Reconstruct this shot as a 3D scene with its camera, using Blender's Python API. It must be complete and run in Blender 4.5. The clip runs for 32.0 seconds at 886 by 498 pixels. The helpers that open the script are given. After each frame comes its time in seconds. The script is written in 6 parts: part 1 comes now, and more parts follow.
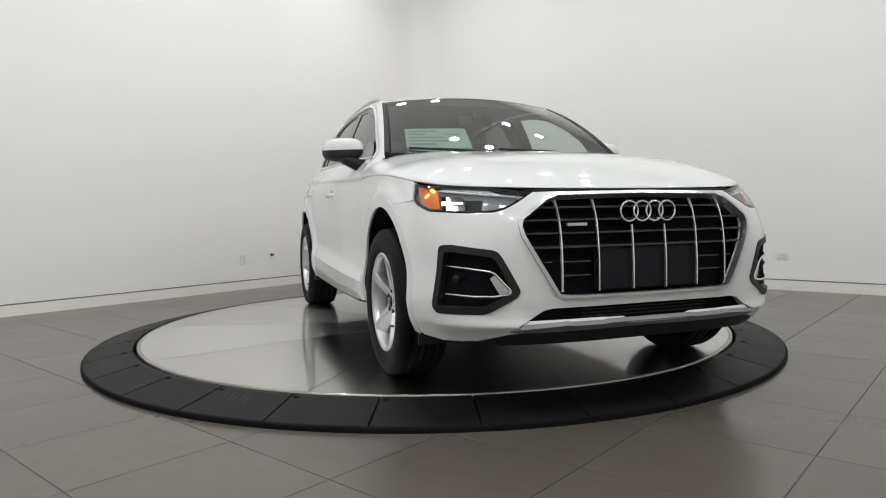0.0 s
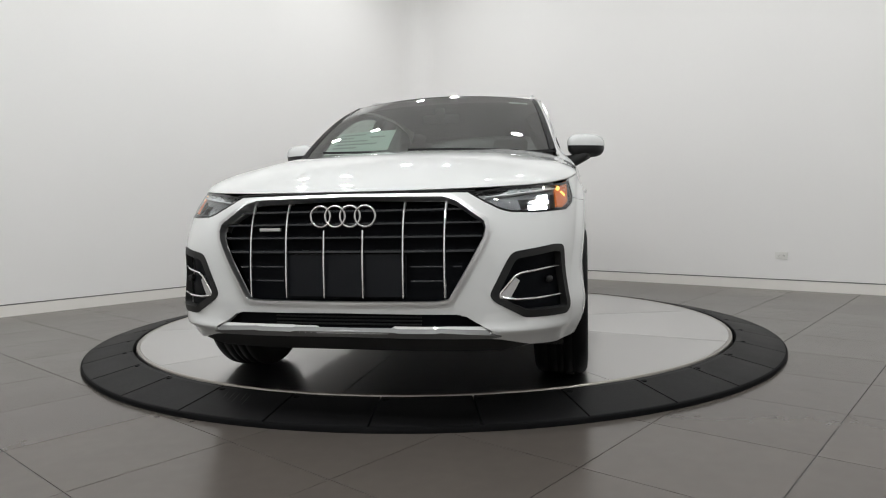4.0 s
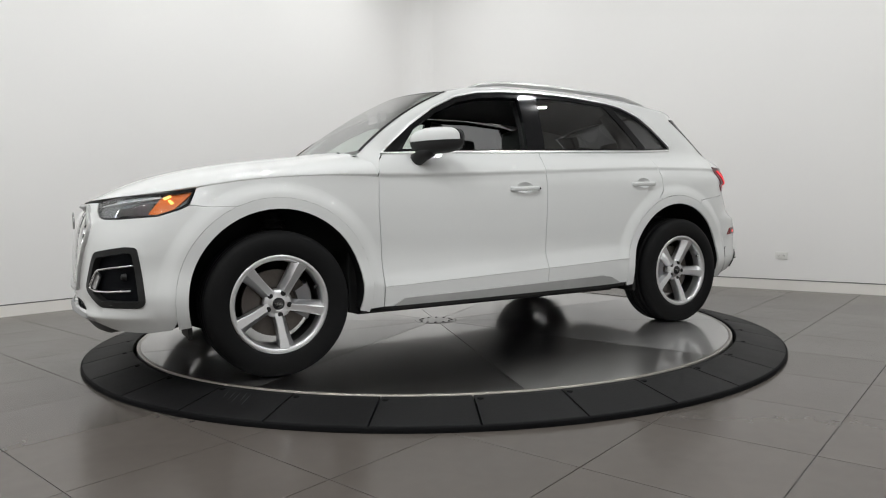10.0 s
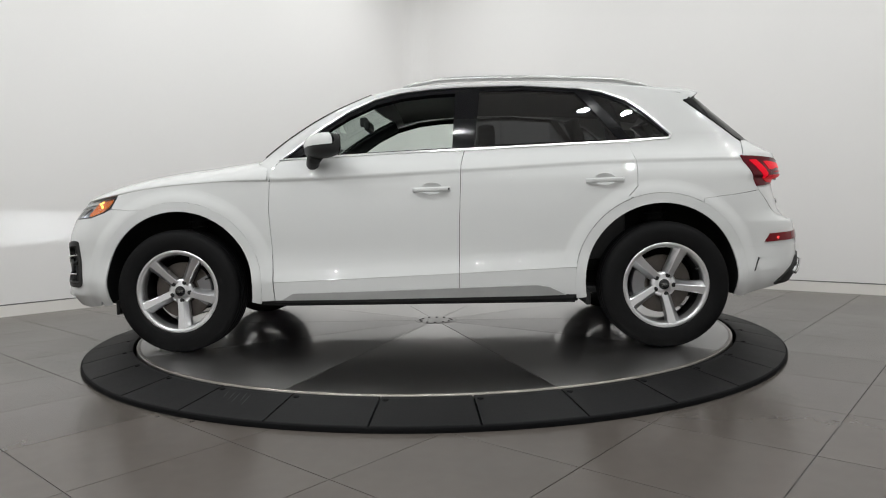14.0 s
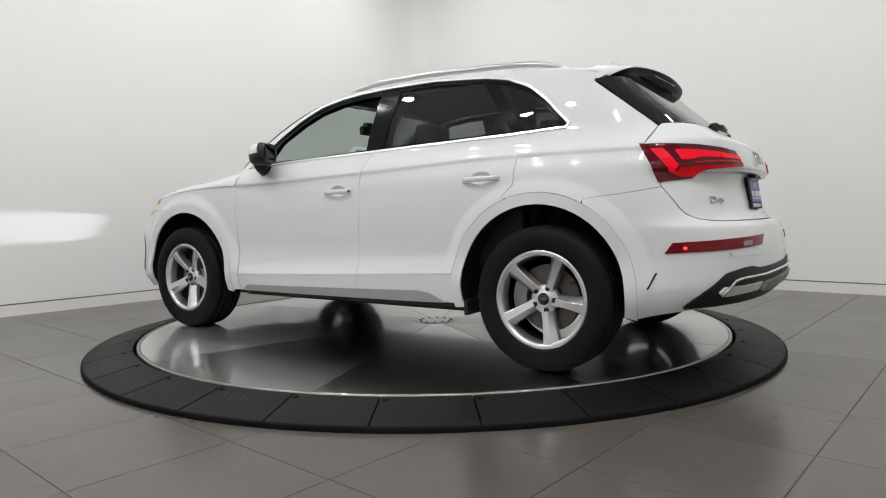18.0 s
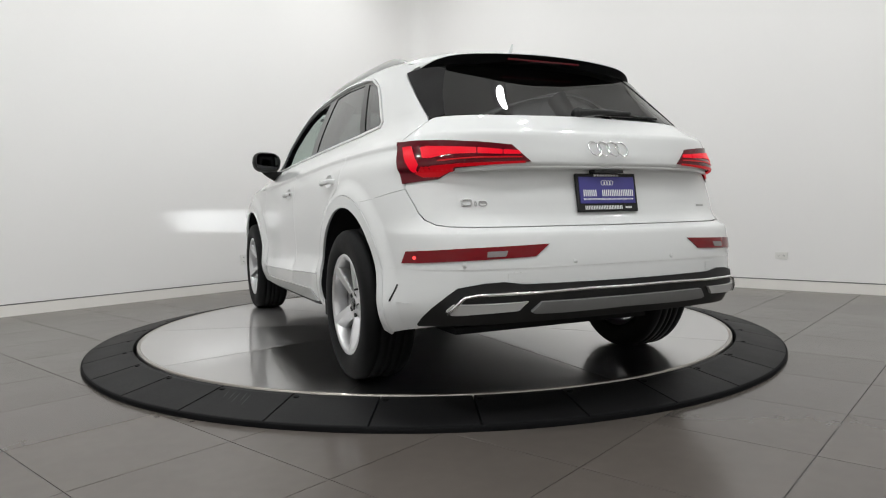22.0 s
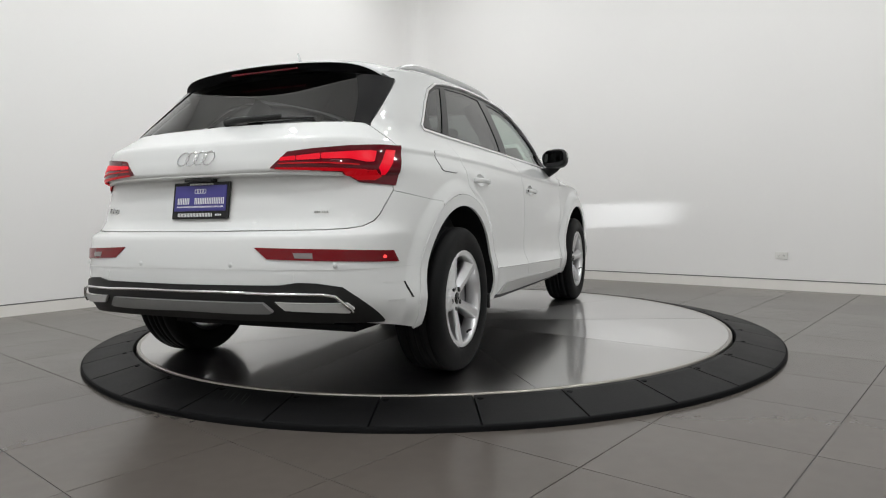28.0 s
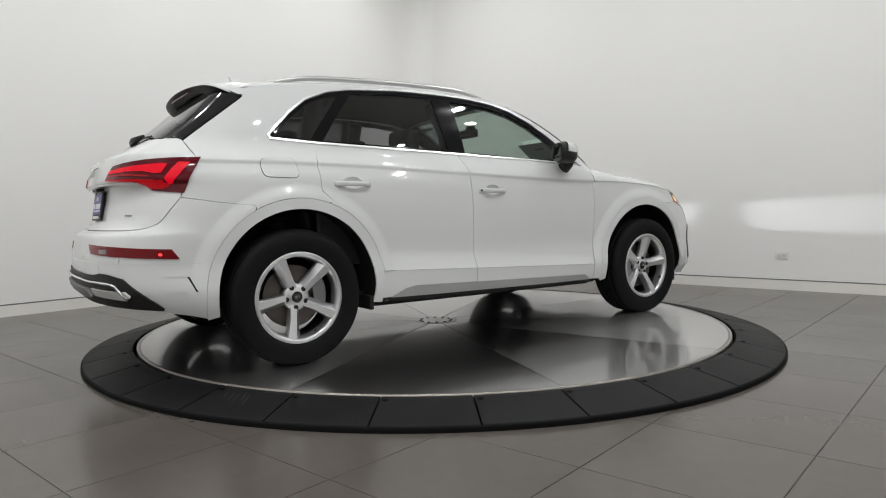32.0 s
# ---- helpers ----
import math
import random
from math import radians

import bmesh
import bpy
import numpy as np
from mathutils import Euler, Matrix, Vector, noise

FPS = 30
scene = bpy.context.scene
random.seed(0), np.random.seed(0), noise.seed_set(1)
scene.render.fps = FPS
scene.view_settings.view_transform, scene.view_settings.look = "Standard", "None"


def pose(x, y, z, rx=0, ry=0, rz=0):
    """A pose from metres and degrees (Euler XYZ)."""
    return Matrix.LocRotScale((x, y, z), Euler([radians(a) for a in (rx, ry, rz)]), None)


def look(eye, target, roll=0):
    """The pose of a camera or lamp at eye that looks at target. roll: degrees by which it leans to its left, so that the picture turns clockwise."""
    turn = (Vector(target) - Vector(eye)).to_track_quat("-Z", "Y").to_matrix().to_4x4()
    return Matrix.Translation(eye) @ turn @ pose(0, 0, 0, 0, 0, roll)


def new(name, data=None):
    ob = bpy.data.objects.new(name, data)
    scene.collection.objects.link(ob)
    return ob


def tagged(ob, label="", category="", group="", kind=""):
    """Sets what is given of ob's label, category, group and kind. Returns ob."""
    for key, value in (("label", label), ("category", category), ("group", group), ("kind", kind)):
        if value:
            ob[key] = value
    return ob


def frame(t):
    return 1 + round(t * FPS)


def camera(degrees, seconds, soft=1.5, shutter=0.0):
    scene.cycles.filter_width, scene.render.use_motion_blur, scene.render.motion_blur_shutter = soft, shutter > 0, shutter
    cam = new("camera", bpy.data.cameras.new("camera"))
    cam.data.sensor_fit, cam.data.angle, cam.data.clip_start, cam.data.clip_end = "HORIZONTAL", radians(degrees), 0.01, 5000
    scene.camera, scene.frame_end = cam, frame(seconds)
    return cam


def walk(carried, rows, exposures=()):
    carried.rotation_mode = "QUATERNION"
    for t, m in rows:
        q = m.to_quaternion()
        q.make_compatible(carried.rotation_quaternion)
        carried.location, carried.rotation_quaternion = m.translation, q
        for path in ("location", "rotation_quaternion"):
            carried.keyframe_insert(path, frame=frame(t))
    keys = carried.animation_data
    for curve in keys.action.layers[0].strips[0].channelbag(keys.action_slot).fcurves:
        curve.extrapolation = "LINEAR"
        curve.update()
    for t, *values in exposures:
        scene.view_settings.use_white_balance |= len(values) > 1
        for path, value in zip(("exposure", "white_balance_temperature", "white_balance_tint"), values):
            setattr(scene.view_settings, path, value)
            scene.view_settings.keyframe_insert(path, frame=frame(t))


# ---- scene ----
cam = camera(67.62, 32.0, soft=1.1)
EYE = (0.0, -4.839, 0.790)
AIM = (0.0647, 0.1531, 0.5151)
VIEW = look(EYE, AIM, -1.063)
walk(cam, [(0.0, VIEW), (32.0, VIEW)], exposures=[(0.0, 0.0), (1.0, -0.09), (2.0, -0.13), (3.0, -0.09), (6.0, 0.0), (10.0, 0.0), (14.0, -0.04), (18.0, 0.0), (24.0, 0.06), (28.0, 0.0), (30.0, -0.09), (32.0, -0.12)])


# ---- light ----
def turntable_angle(t):
    """The heading of the turning plate and of the car on it, in degrees."""
    uneven = curve((0, 0.17), (1.5, 0.43), (2.75, 0.61), (4.5, 0.48), (6, 0.26), (8, -0.26), (10.3, -0.62), (12.25, -0.52), (14, -0.69), (16.5, -1.08),
                   (18.5, -0.91), (20.5, -0.95), (22.5, -0.68), (25.2, -0.57), (27.5, -0.83), (30, -1.37), (32, -1.74))
    return 185.219 - 7.8947 * (t - 13.0) + uneven(t)


world = bpy.data.worlds.new("room_world")
world.use_nodes = True
world.node_tree.nodes["Background"].inputs[0].default_value = (0.05, 0.05, 0.052, 1)
world.node_tree.nodes["Background"].inputs[1].default_value = 0.3
scene.world = world

FLOOR = -0.07
CEILING = 4.55
ANGLE = radians(48.6)
E1 = Vector((math.cos(ANGLE), math.sin(ANGLE), 0))
E2 = Vector((math.sin(ANGLE), -math.cos(ANGLE), 0))


def room(u, v, z=0.0):
    """A place in the room's own grid (u towards the far wall, v along it)."""
    return E1 * u + E2 * v + Vector((0, 0, z))


LAMPS = [
    (2.1, -2.1, 34), (2.2, 0.6, 22), (1.9, 3.0, 32), (-0.2, -2.1, 30), (-2.7, -2.1, 26), (-4.9, -1.6, 40),
    (-3.6, 0.2, 46), (-3.2, 2.3, 46), (-1.2, 3.6, 44), (1.2, 5.0, 40), (-4.8, 4.6, 46), (-5.8, 2.0, 46),
    (0.8, 0.8, 7), (-1.0, -0.6, 7),
]
LAMPS = [(u + d * 0.28, v + d * 0.62, power * 0.48) for u, v, power in LAMPS for d in (-0.5, 0.5)]
for u, v, power in LAMPS:
    data = bpy.data.lights.new("downlight_beam", "AREA")
    data.shape, data.size, data.energy = "DISK", 0.15, power
    data.color = (0.972, 1.0, 1.0)
    lamp = new("downlight_beam", data)
    lamp.location = room(u, v, CEILING - 0.03)


# ---- materials ----
def shader(name, colour, rough=0.5, metal=0.0, **more):
    mat = bpy.data.materials.new(name)
    mat.use_nodes = True
    node = mat.node_tree.nodes["Principled BSDF"]
    node.inputs["Base Color"].default_value = (*colour, 1)
    node.inputs["Roughness"].default_value = rough
    node.inputs["Metallic"].default_value = metal
    for key, value in more.items():
        node.inputs[key.replace("_", " ")].default_value = value
    return mat


def vary(mat, scale, amount, rough=0.0, bump=0.0, stretch=(1, 1, 1), fine=6.0, random=0.0):
    """Uneven colour, gloss and relief at two scales, and by piece."""
    tree = mat.node_tree
    node = tree.nodes["Principled BSDF"]
    base = node.inputs["Base Color"].default_value[:]
    coords = tree.nodes.new("ShaderNodeTexCoord")
    mapping = tree.nodes.new("ShaderNodeMapping")
    mapping.inputs["Scale"].default_value = stretch
    tree.links.new(coords.outputs["Object"], mapping.inputs["Vector"])
    big = tree.nodes.new("ShaderNodeTexNoise")
    big.inputs["Scale"].default_value, big.inputs["Detail"].default_value = scale, 4
    small = tree.nodes.new("ShaderNodeTexNoise")
    small.inputs["Scale"].default_value, small.inputs["Detail"].default_value = scale * fine, 3
    for tex in (big, small):
        tree.links.new(mapping.outputs["Vector"], tex.inputs["Vector"])
    both = tree.nodes.new("ShaderNodeMath")
    both.operation = "MULTIPLY_ADD"
    tree.links.new(small.outputs["Fac"], both.inputs[0])
    both.inputs[1].default_value = 0.5
    tree.links.new(big.outputs["Fac"], both.inputs[2])
    value = both.outputs[0]
    if random:
        info = tree.nodes.new("ShaderNodeObjectInfo")
        extra = tree.nodes.new("ShaderNodeMath")
        extra.operation = "MULTIPLY_ADD"
        tree.links.new(info.outputs["Random"], extra.inputs[0])
        extra.inputs[1].default_value = random
        tree.links.new(value, extra.inputs[2])
        value = extra.outputs[0]
    ramp = tree.nodes.new("ShaderNodeMapRange")
    ramp.inputs["From Min"].default_value, ramp.inputs["From Max"].default_value = 0.35, 1.15 + random
    ramp.inputs["To Min"].default_value, ramp.inputs["To Max"].default_value = 1 - amount, 1 + amount
    tree.links.new(value, ramp.inputs["Value"])
    mix = tree.nodes.new("ShaderNodeVectorMath")
    mix.operation = "SCALE"
    mix.inputs[0].default_value = base[:3]
    tree.links.new(ramp.outputs["Result"], mix.inputs["Scale"])
    tree.links.new(mix.outputs[0], node.inputs["Base Color"])
    if rough:
        r0 = node.inputs["Roughness"].default_value
        spread = tree.nodes.new("ShaderNodeMapRange")
        spread.inputs["From Min"].default_value, spread.inputs["From Max"].default_value = 0.35, 1.15 + random
        spread.inputs["To Min"].default_value, spread.inputs["To Max"].default_value = r0 - rough, r0 + rough
        tree.links.new(value, spread.inputs["Value"])
        tree.links.new(spread.outputs["Result"], node.inputs["Roughness"])
    if bump:
        relief = tree.nodes.new("ShaderNodeBump")
        relief.inputs["Strength"].default_value, relief.inputs["Distance"].default_value = 0.5, bump
        tree.links.new(small.outputs["Fac"], relief.inputs["Height"])
        tree.links.new(relief.outputs["Normal"], node.inputs["Normal"])
    return mat


def glow(name, colour, strength):
    mat = shader(name, colour, 0.3)
    node = mat.node_tree.nodes["Principled BSDF"]
    node.inputs["Emission Color"].default_value = (*colour, 1)
    node.inputs["Emission Strength"].default_value = strength
    return mat


def glazing(name, tint, ior=1.5):
    """Thin glass: clear to light by its tint, with a mirror gloss that grows towards grazing views."""
    mat = bpy.data.materials.new(name)
    mat.use_nodes = True
    tree = mat.node_tree
    tree.nodes.remove(tree.nodes["Principled BSDF"])
    clear = tree.nodes.new("ShaderNodeBsdfTransparent")
    clear.inputs["Color"].default_value = (*tint, 1)
    gloss = tree.nodes.new("ShaderNodeBsdfGlossy")
    gloss.inputs["Roughness"].default_value = 0.006
    facing = tree.nodes.new("ShaderNodeLayerWeight")
    facing.inputs["Blend"].default_value = 0.5
    steep = tree.nodes.new("ShaderNodeMath")
    steep.operation = "POWER"
    steep.inputs[1].default_value = 4.5
    tree.links.new(facing.outputs["Facing"], steep.inputs[0])
    fresnel = tree.nodes.new("ShaderNodeMapRange")
    fresnel.inputs["To Min"].default_value = ((ior - 1) / (ior + 1)) ** 2
    tree.links.new(steep.outputs[0], fresnel.inputs["Value"])
    mix = tree.nodes.new("ShaderNodeMixShader")
    tree.links.new(fresnel.outputs[0], mix.inputs[0])
    tree.links.new(clear.outputs[0], mix.inputs[1])
    tree.links.new(gloss.outputs[0], mix.inputs[2])
    tree.links.new(mix.outputs[0], tree.nodes["Material Output"].inputs["Surface"])
    return mat


WALL = vary(shader("wall_paint", (0.858, 0.842, 0.830), 0.55), 0.7, 0.012, 0.05, 0.0004, fine=120)
BASEBOARD = vary(shader("baseboard_paint", (0.84, 0.81, 0.77), 0.4), 3, 0.02)
REVEAL = shader("reveal_shade_colour", (0.22, 0.215, 0.21), 0.7)
CEILING_PAINT = vary(shader("ceiling_paint", (0.86, 0.86, 0.855), 0.8), 2, 0.03)
TILE = vary(shader("porcelain_tile", (0.094, 0.082, 0.073), 0.22, Specular_IOR_Level=0.36), 1.6, 0.12, 0.05, 0.0, fine=9, random=0.25)
GROUT = vary(shader("grout", (0.055, 0.052, 0.05), 0.8), 20, 0.1)
RUBBER = vary(shader("ramp_coating", (0.0092, 0.0090, 0.0094), 0.52, Specular_IOR_Level=0.12), 3.5, 0.5, 0.12, 0.0006, fine=25, random=0.3)
BLACK_EDGE = shader("black_edge", (0.004, 0.004, 0.0045), 0.7, Specular_IOR_Level=0.08)
BOLT_STEEL = shader("bolt_steel", (0.26, 0.26, 0.26), 0.4, 0.7)
STEEL_RIM = vary(shader("steel_rim", (0.36, 0.34, 0.31), 0.32, 1.0), 8, 0.1, 0.06)


def brushed(name):
    """Brushed stainless plate, its grain running out from the hub."""
    mat = shader(name, (0.55, 0.541, 0.533), 0.28, 1.0, Coat_Weight=0.75, Coat_Roughness=0.075, Coat_IOR=1.85)
    vary(mat, 0.9, 0.03, 0.0, 0.0, (1, 1.5, 1), fine=2.5, random=0.4)
    node = mat.node_tree.nodes["Principled BSDF"]
    node.inputs["Anisotropic"].default_value = 0.8
    turned = mat.node_tree.nodes.new("ShaderNodeVectorTransform")
    turned.vector_type, turned.convert_from, turned.convert_to = "VECTOR", "OBJECT", "WORLD"
    turned.inputs[0].default_value = (0, 1, 0)
    mat.node_tree.links.new(turned.outputs[0], node.inputs["Tangent"])
    return mat


PLATE = brushed("brushed_steel_plate")


# ---- building helpers ----
def link(name, bm, material, parent=None, label="", smooth=False):
    mesh = bpy.data.meshes.new(name)
    bm.normal_update()
    bm.to_mesh(mesh)
    bm.free()
    for mat in (material if isinstance(material, (list, tuple)) else [material]):
        mesh.materials.append(mat)
    if smooth:
        for f in mesh.polygons:
            f.use_smooth = True
    ob = new(name, mesh)
    ob.parent = parent
    if label:
        ob["label"] = label
    return ob


def part(name, bm, material, parent, label="", smooth=False):
    return link(name, bm, material, parent, label, smooth)


def box(bm, x0, x1, y0, y1, z0, z1, bevel=0.0):
    made = bmesh.ops.create_cube(bm, size=1)["verts"]
    for v in made:
        v.co = Vector(((x0 + x1) / 2 + v.co.x * (x1 - x0), (y0 + y1) / 2 + v.co.y * (y1 - y0), (z0 + z1) / 2 + v.co.z * (z1 - z0)))
    if bevel:
        edges = list({e for v in made for e in v.link_edges})
        bmesh.ops.bevel(bm, geom=edges, offset=bevel, segments=2, profile=0.6, affect="EDGES")
    return made


def lathe(bm, profile, n=48, axis="z", full=2 * math.pi, start=0.0, close=False):
    """Turns a profile of (radius, height) pairs round an axis through the origin."""
    rings = []
    closed = abs(full - 2 * math.pi) < 1e-6
    for k in range(n if closed else n + 1):
        a = start + full * k / n
        row = []
        for r, h in profile:
            p = (r * math.cos(a), r * math.sin(a), h)
            row.append(bm.verts.new({"z": p, "y": (p[0], p[2], p[1]), "x": (p[2], p[0], p[1])}[axis]))
        rings.append(row)
    m = len(profile)
    for k in range(n if closed else n):
        a, b = rings[k], rings[(k + 1) % len(rings)]
        for j in range(m if close else m - 1):
            i = (j + 1) % m
            bm.faces.new((a[j], b[j], b[i], a[i]))
    return rings


def tube(bm, path, radius, n=8, caps=True):
    """A round bar along a path of points; radius: a number, or one for each point."""
    pts = [Vector(p) for p in path]
    radii = radius if isinstance(radius, (list, tuple)) else [radius] * len(pts)
    rings, ref = [], None
    for k, p in enumerate(pts):
        d = (pts[min(k + 1, len(pts) - 1)] - pts[max(k - 1, 0)]).normalized()
        if ref is None:
            ref = d.orthogonal().normalized()
        side = (ref - d * ref.dot(d)).normalized()
        ref = side
        up = d.cross(side)
        rings.append([bm.verts.new(p + (side * math.cos(a) + up * math.sin(a)) * radii[k]) for a in (2 * math.pi * j / n for j in range(n))])
    for a, b in zip(rings, rings[1:]):
        for j in range(n):
            bm.faces.new((a[j], a[(j + 1) % n], b[(j + 1) % n], b[j]))
    if caps:
        bm.faces.new(rings[0][::-1])
        bm.faces.new(rings[-1])


def prism(bm, outline, h0, h1, axis="z"):
    """A flat outline given thickness from h0 to h1 along an axis."""
    place = {"z": lambda a, b, h: (a, b, h), "y": lambda a, b, h: (a, h, b), "x": lambda a, b, h: (h, a, b)}[axis]
    low = [bm.verts.new(place(a, b, h0)) for a, b in outline]
    high = [bm.verts.new(place(a, b, h1)) for a, b in outline]
    bm.faces.new(low[::-1])
    bm.faces.new(high)
    for k in range(len(low)):
        j = (k + 1) % len(low)
        bm.faces.new((low[k], low[j], high[j], high[k]))
    bmesh.ops.recalc_face_normals(bm, faces=bm.faces[:])


# ---- the room ----
U_FAR, V_SIDE, U_NEAR, V_NEAR = 3.78, -3.60, -7.2, 7.0
COVE = 0.35


def wall_run(name, path, z0, z1, mat, depth=0.2, back=0.0):
    """A wall, baseboard or reveal along a path in the room's grid; the room lies to the path's right."""
    bm = bmesh.new()
    rows = []
    for k, (u, v) in enumerate(path):
        a, b = path[max(k - 1, 0)], path[min(k + 1, len(path) - 1)]
        d = Vector((b[0] - a[0], b[1] - a[1])).normalized()
        out = Vector((-d.y, d.x))
        inner = [room(u + out.x * back, v + out.y * back, z) for z in (z0, z1)]
        outer = [room(u + out.x * depth, v + out.y * depth, z) for z in (z0, z1)]
        rows.append([bm.verts.new(p) for p in (inner[0], inner[1], outer[1], outer[0])])
    for a, b in zip(rows, rows[1:]):
        for j in range(4):
            bm.faces.new((a[j], a[(j + 1) % 4], b[(j + 1) % 4], b[j]))
    bm.faces.new(rows[0])
    bm.faces.new(rows[-1][::-1])
    bmesh.ops.recalc_face_normals(bm, faces=bm.faces[:])
    return link(name, bm, mat)


def corner_arc(n=14):
    return [(U_FAR - COVE + COVE * math.sin(a), V_SIDE + COVE - COVE * math.cos(a)) for a in (math.pi / 2 * k / n for k in range(n + 1))]


RUNS = {
    "left": [(U_NEAR, V_SIDE), (U_FAR - COVE, V_SIDE)],
    "corner": corner_arc(),
    "right": [(U_FAR, V_SIDE + COVE), (U_FAR, V_NEAR)],
    "near": [(U_FAR, V_NEAR), (U_NEAR, V_NEAR)],
    "back": [(U_NEAR, V_NEAR), (U_NEAR, V_SIDE)],
}
for side, path in RUNS.items():
    path = [(u, v) for u, v in path][::-1]
    wall = wall_run("wall_" + side, path, FLOOR + 0.112, CEILING + 0.1, WALL)
    tagged(wall, "smooth white painted wall of the photo room", "wall", kind="structure")
    base = wall_run("baseboard", path, FLOOR, FLOOR + 0.10, BASEBOARD)
    tagged(base, "white baseboard flush with the white wall", "baseboard", kind="structure")
    # the recess is coloured dark in place of its shade
    gap = wall_run("trim", path, FLOOR + 0.10, FLOOR + 0.112, REVEAL, back=0.012)
    tagged(gap, "thin recessed gap above the baseboard, its shade put in the colour", "trim", kind="structure")

bm = bmesh.new()
prism(bm, [room(u, v)[:2] for u, v in ((U_NEAR - 0.2, V_SIDE - 0.2), (U_NEAR - 0.2, V_NEAR + 0.2), (U_FAR + 0.2, V_NEAR + 0.2), (U_FAR + 0.2, V_SIDE - 0.2))], CEILING, CEILING + 0.15)
tagged(link("ceiling", bm, CEILING_PAINT), "white painted ceiling with recessed round downlights", "ceiling", kind="structure")

bm = bmesh.new()
prism(bm, [room(u, v)[:2] for u, v in ((U_NEAR - 0.2, V_SIDE - 0.2), (U_NEAR - 0.2, V_NEAR + 0.2), (U_FAR + 0.2, V_NEAR + 0.2), (U_FAR + 0.2, V_SIDE - 0.2))], FLOOR - 0.2, FLOOR - 0.003)
floor = tagged(link("floor", bm, GROUT), "dark grey matt porcelain tiles in a square grid", "floor", kind="structure")

LAMP_RING = shader("downlight_trim", (0.75, 0.75, 0.75), 0.4)
for u, v, _ in LAMPS:
    bm = bmesh.new()
    lathe(bm, [(0.13, 0.0), (0.165, 0.0), (0.165, -0.012), (0.135, -0.015), (0.13, 0.0)], 24)
    ring = link("downlight", bm, LAMP_RING, smooth=False)
    ring.location = room(u, v, CEILING)
    tagged(ring, "round recessed ceiling downlight, switched on", "downlight", group="ceiling downlights")


# ---- wall outlets ----
OUTLET = shader("outlet_plastic", (0.78, 0.77, 0.74), 0.35)
SLOT = shader("outlet_slot", (0.03, 0.03, 0.03), 0.5)


def outlet(u, v, z, wide, high, along, out, slots):
    """A cover plate on a wall: along the wall, out of it."""
    plate = new("wall_outlet", None)
    plate.matrix_world = Matrix.Translation(room(u, v, z)) @ Matrix((along, out, Vector((0, 0, 1)))).transposed().to_4x4()
    bm = bmesh.new()
    box(bm, -wide / 2, wide / 2, 0, 0.009, -high / 2, high / 2, 0.003)
    part("cover_plate", bm, OUTLET, plate)
    for cx, cz in slots:
        bm = bmesh.new()
        box(bm, cx - 0.012, cx + 0.012, 0.009, 0.012, cz - 0.016, cz + 0.016, 0.001)
        part("socket", bm, OUTLET, plate)
        for dx in (-0.005, 0.005):
            bm = bmesh.new()
            box(bm, cx + dx - 0.0015, cx + dx + 0.0015, 0.012, 0.0135, cz - 0.006, cz + 0.006)
            part("slot", bm, SLOT, plate)
    return tagged(plate, "white plastic power outlet plate on the white wall", "outlet", group="wall outlets")


outlet(U_FAR, 1.42, 0.285, 0.115, 0.072, -E2, -E1, [(-0.024, 0), (0.024, 0)])
outlet(0.70, V_SIDE, 0.285, 0.075, 0.115, -E1, E2, [(0, -0.024), (0, 0.024)])
stub = new("wall_hook", None)
stub.matrix_world = Matrix.Translation(room(1.09, V_SIDE, 0.319)) @ Matrix((-E1, E2, Vector((0, 0, 1)))).transposed().to_4x4()
bm = bmesh.new()
lathe(bm, [(0.0, 0.0), (0.018, 0.0), (0.018, 0.008), (0.0, 0.008)], 16, "y")
part("base", bm, BOLT_STEEL, stub)
bm = bmesh.new()
tube(bm, [(0, 0.005, 0), (0, 0.05, 0), (0.012, 0.06, 0.0), (0.03, 0.06, 0.008)], 0.008)
part("nozzle", bm, BLACK_EDGE, stub, smooth=True)
tagged(stub, "small dark metal tap stub on the white wall", "wall tap")


# ---- the turntable ----
ramp = new("turntable_ramp", None)
tagged(ramp, "black coated sloping ring round the turntable", "ramp")
R_IN, R_OUT, PIECES = 2.022, 2.297, 32
STEP = 2 * math.pi / PIECES
bm = bmesh.new()
gap_a = 0.0020
profile = [(R_IN, -0.060), (R_IN, -0.004), (R_IN + 0.004, 0.0), (R_IN + 0.03, -0.001), (R_OUT - 0.012, -0.044), (R_OUT - 0.003, -0.048), (R_OUT, -0.054), (R_OUT, FLOOR)]
lathe(bm, profile, 6, full=STEP - 2 * gap_a, start=gap_a)
bm.verts.ensure_lookup_table()
m = len(profile)
bm.faces.new([bm.verts[k] for k in range(m)][::-1])
bm.faces.new([bm.verts[6 * m + k] for k in range(m)])
bmesh.ops.recalc_face_normals(bm, faces=bm.faces[:])
first = part("ramp_segment", bm, RUBBER, ramp)
first.rotation_euler.z = radians(-96.9)
bm = bmesh.new()
lathe(bm, [(0.0, 0.0035), (0.010, 0.0035), (0.014, 0.0025), (0.016, -0.004)], 12)
bolt = part("bolt", bm, BLACK_EDGE, first)
bolt.location = (2.064 * math.cos(radians(0.75)), 2.064 * math.sin(radians(0.75)), -0.0045)
for k in range(1, PIECES):
    piece = new("ramp_segment", first.data)
    piece.parent, piece.rotation_euler.z = ramp, radians(-96.9) + STEP * k
    other = new("bolt", bolt.data)
    other.parent, other.location = piece, bolt.location

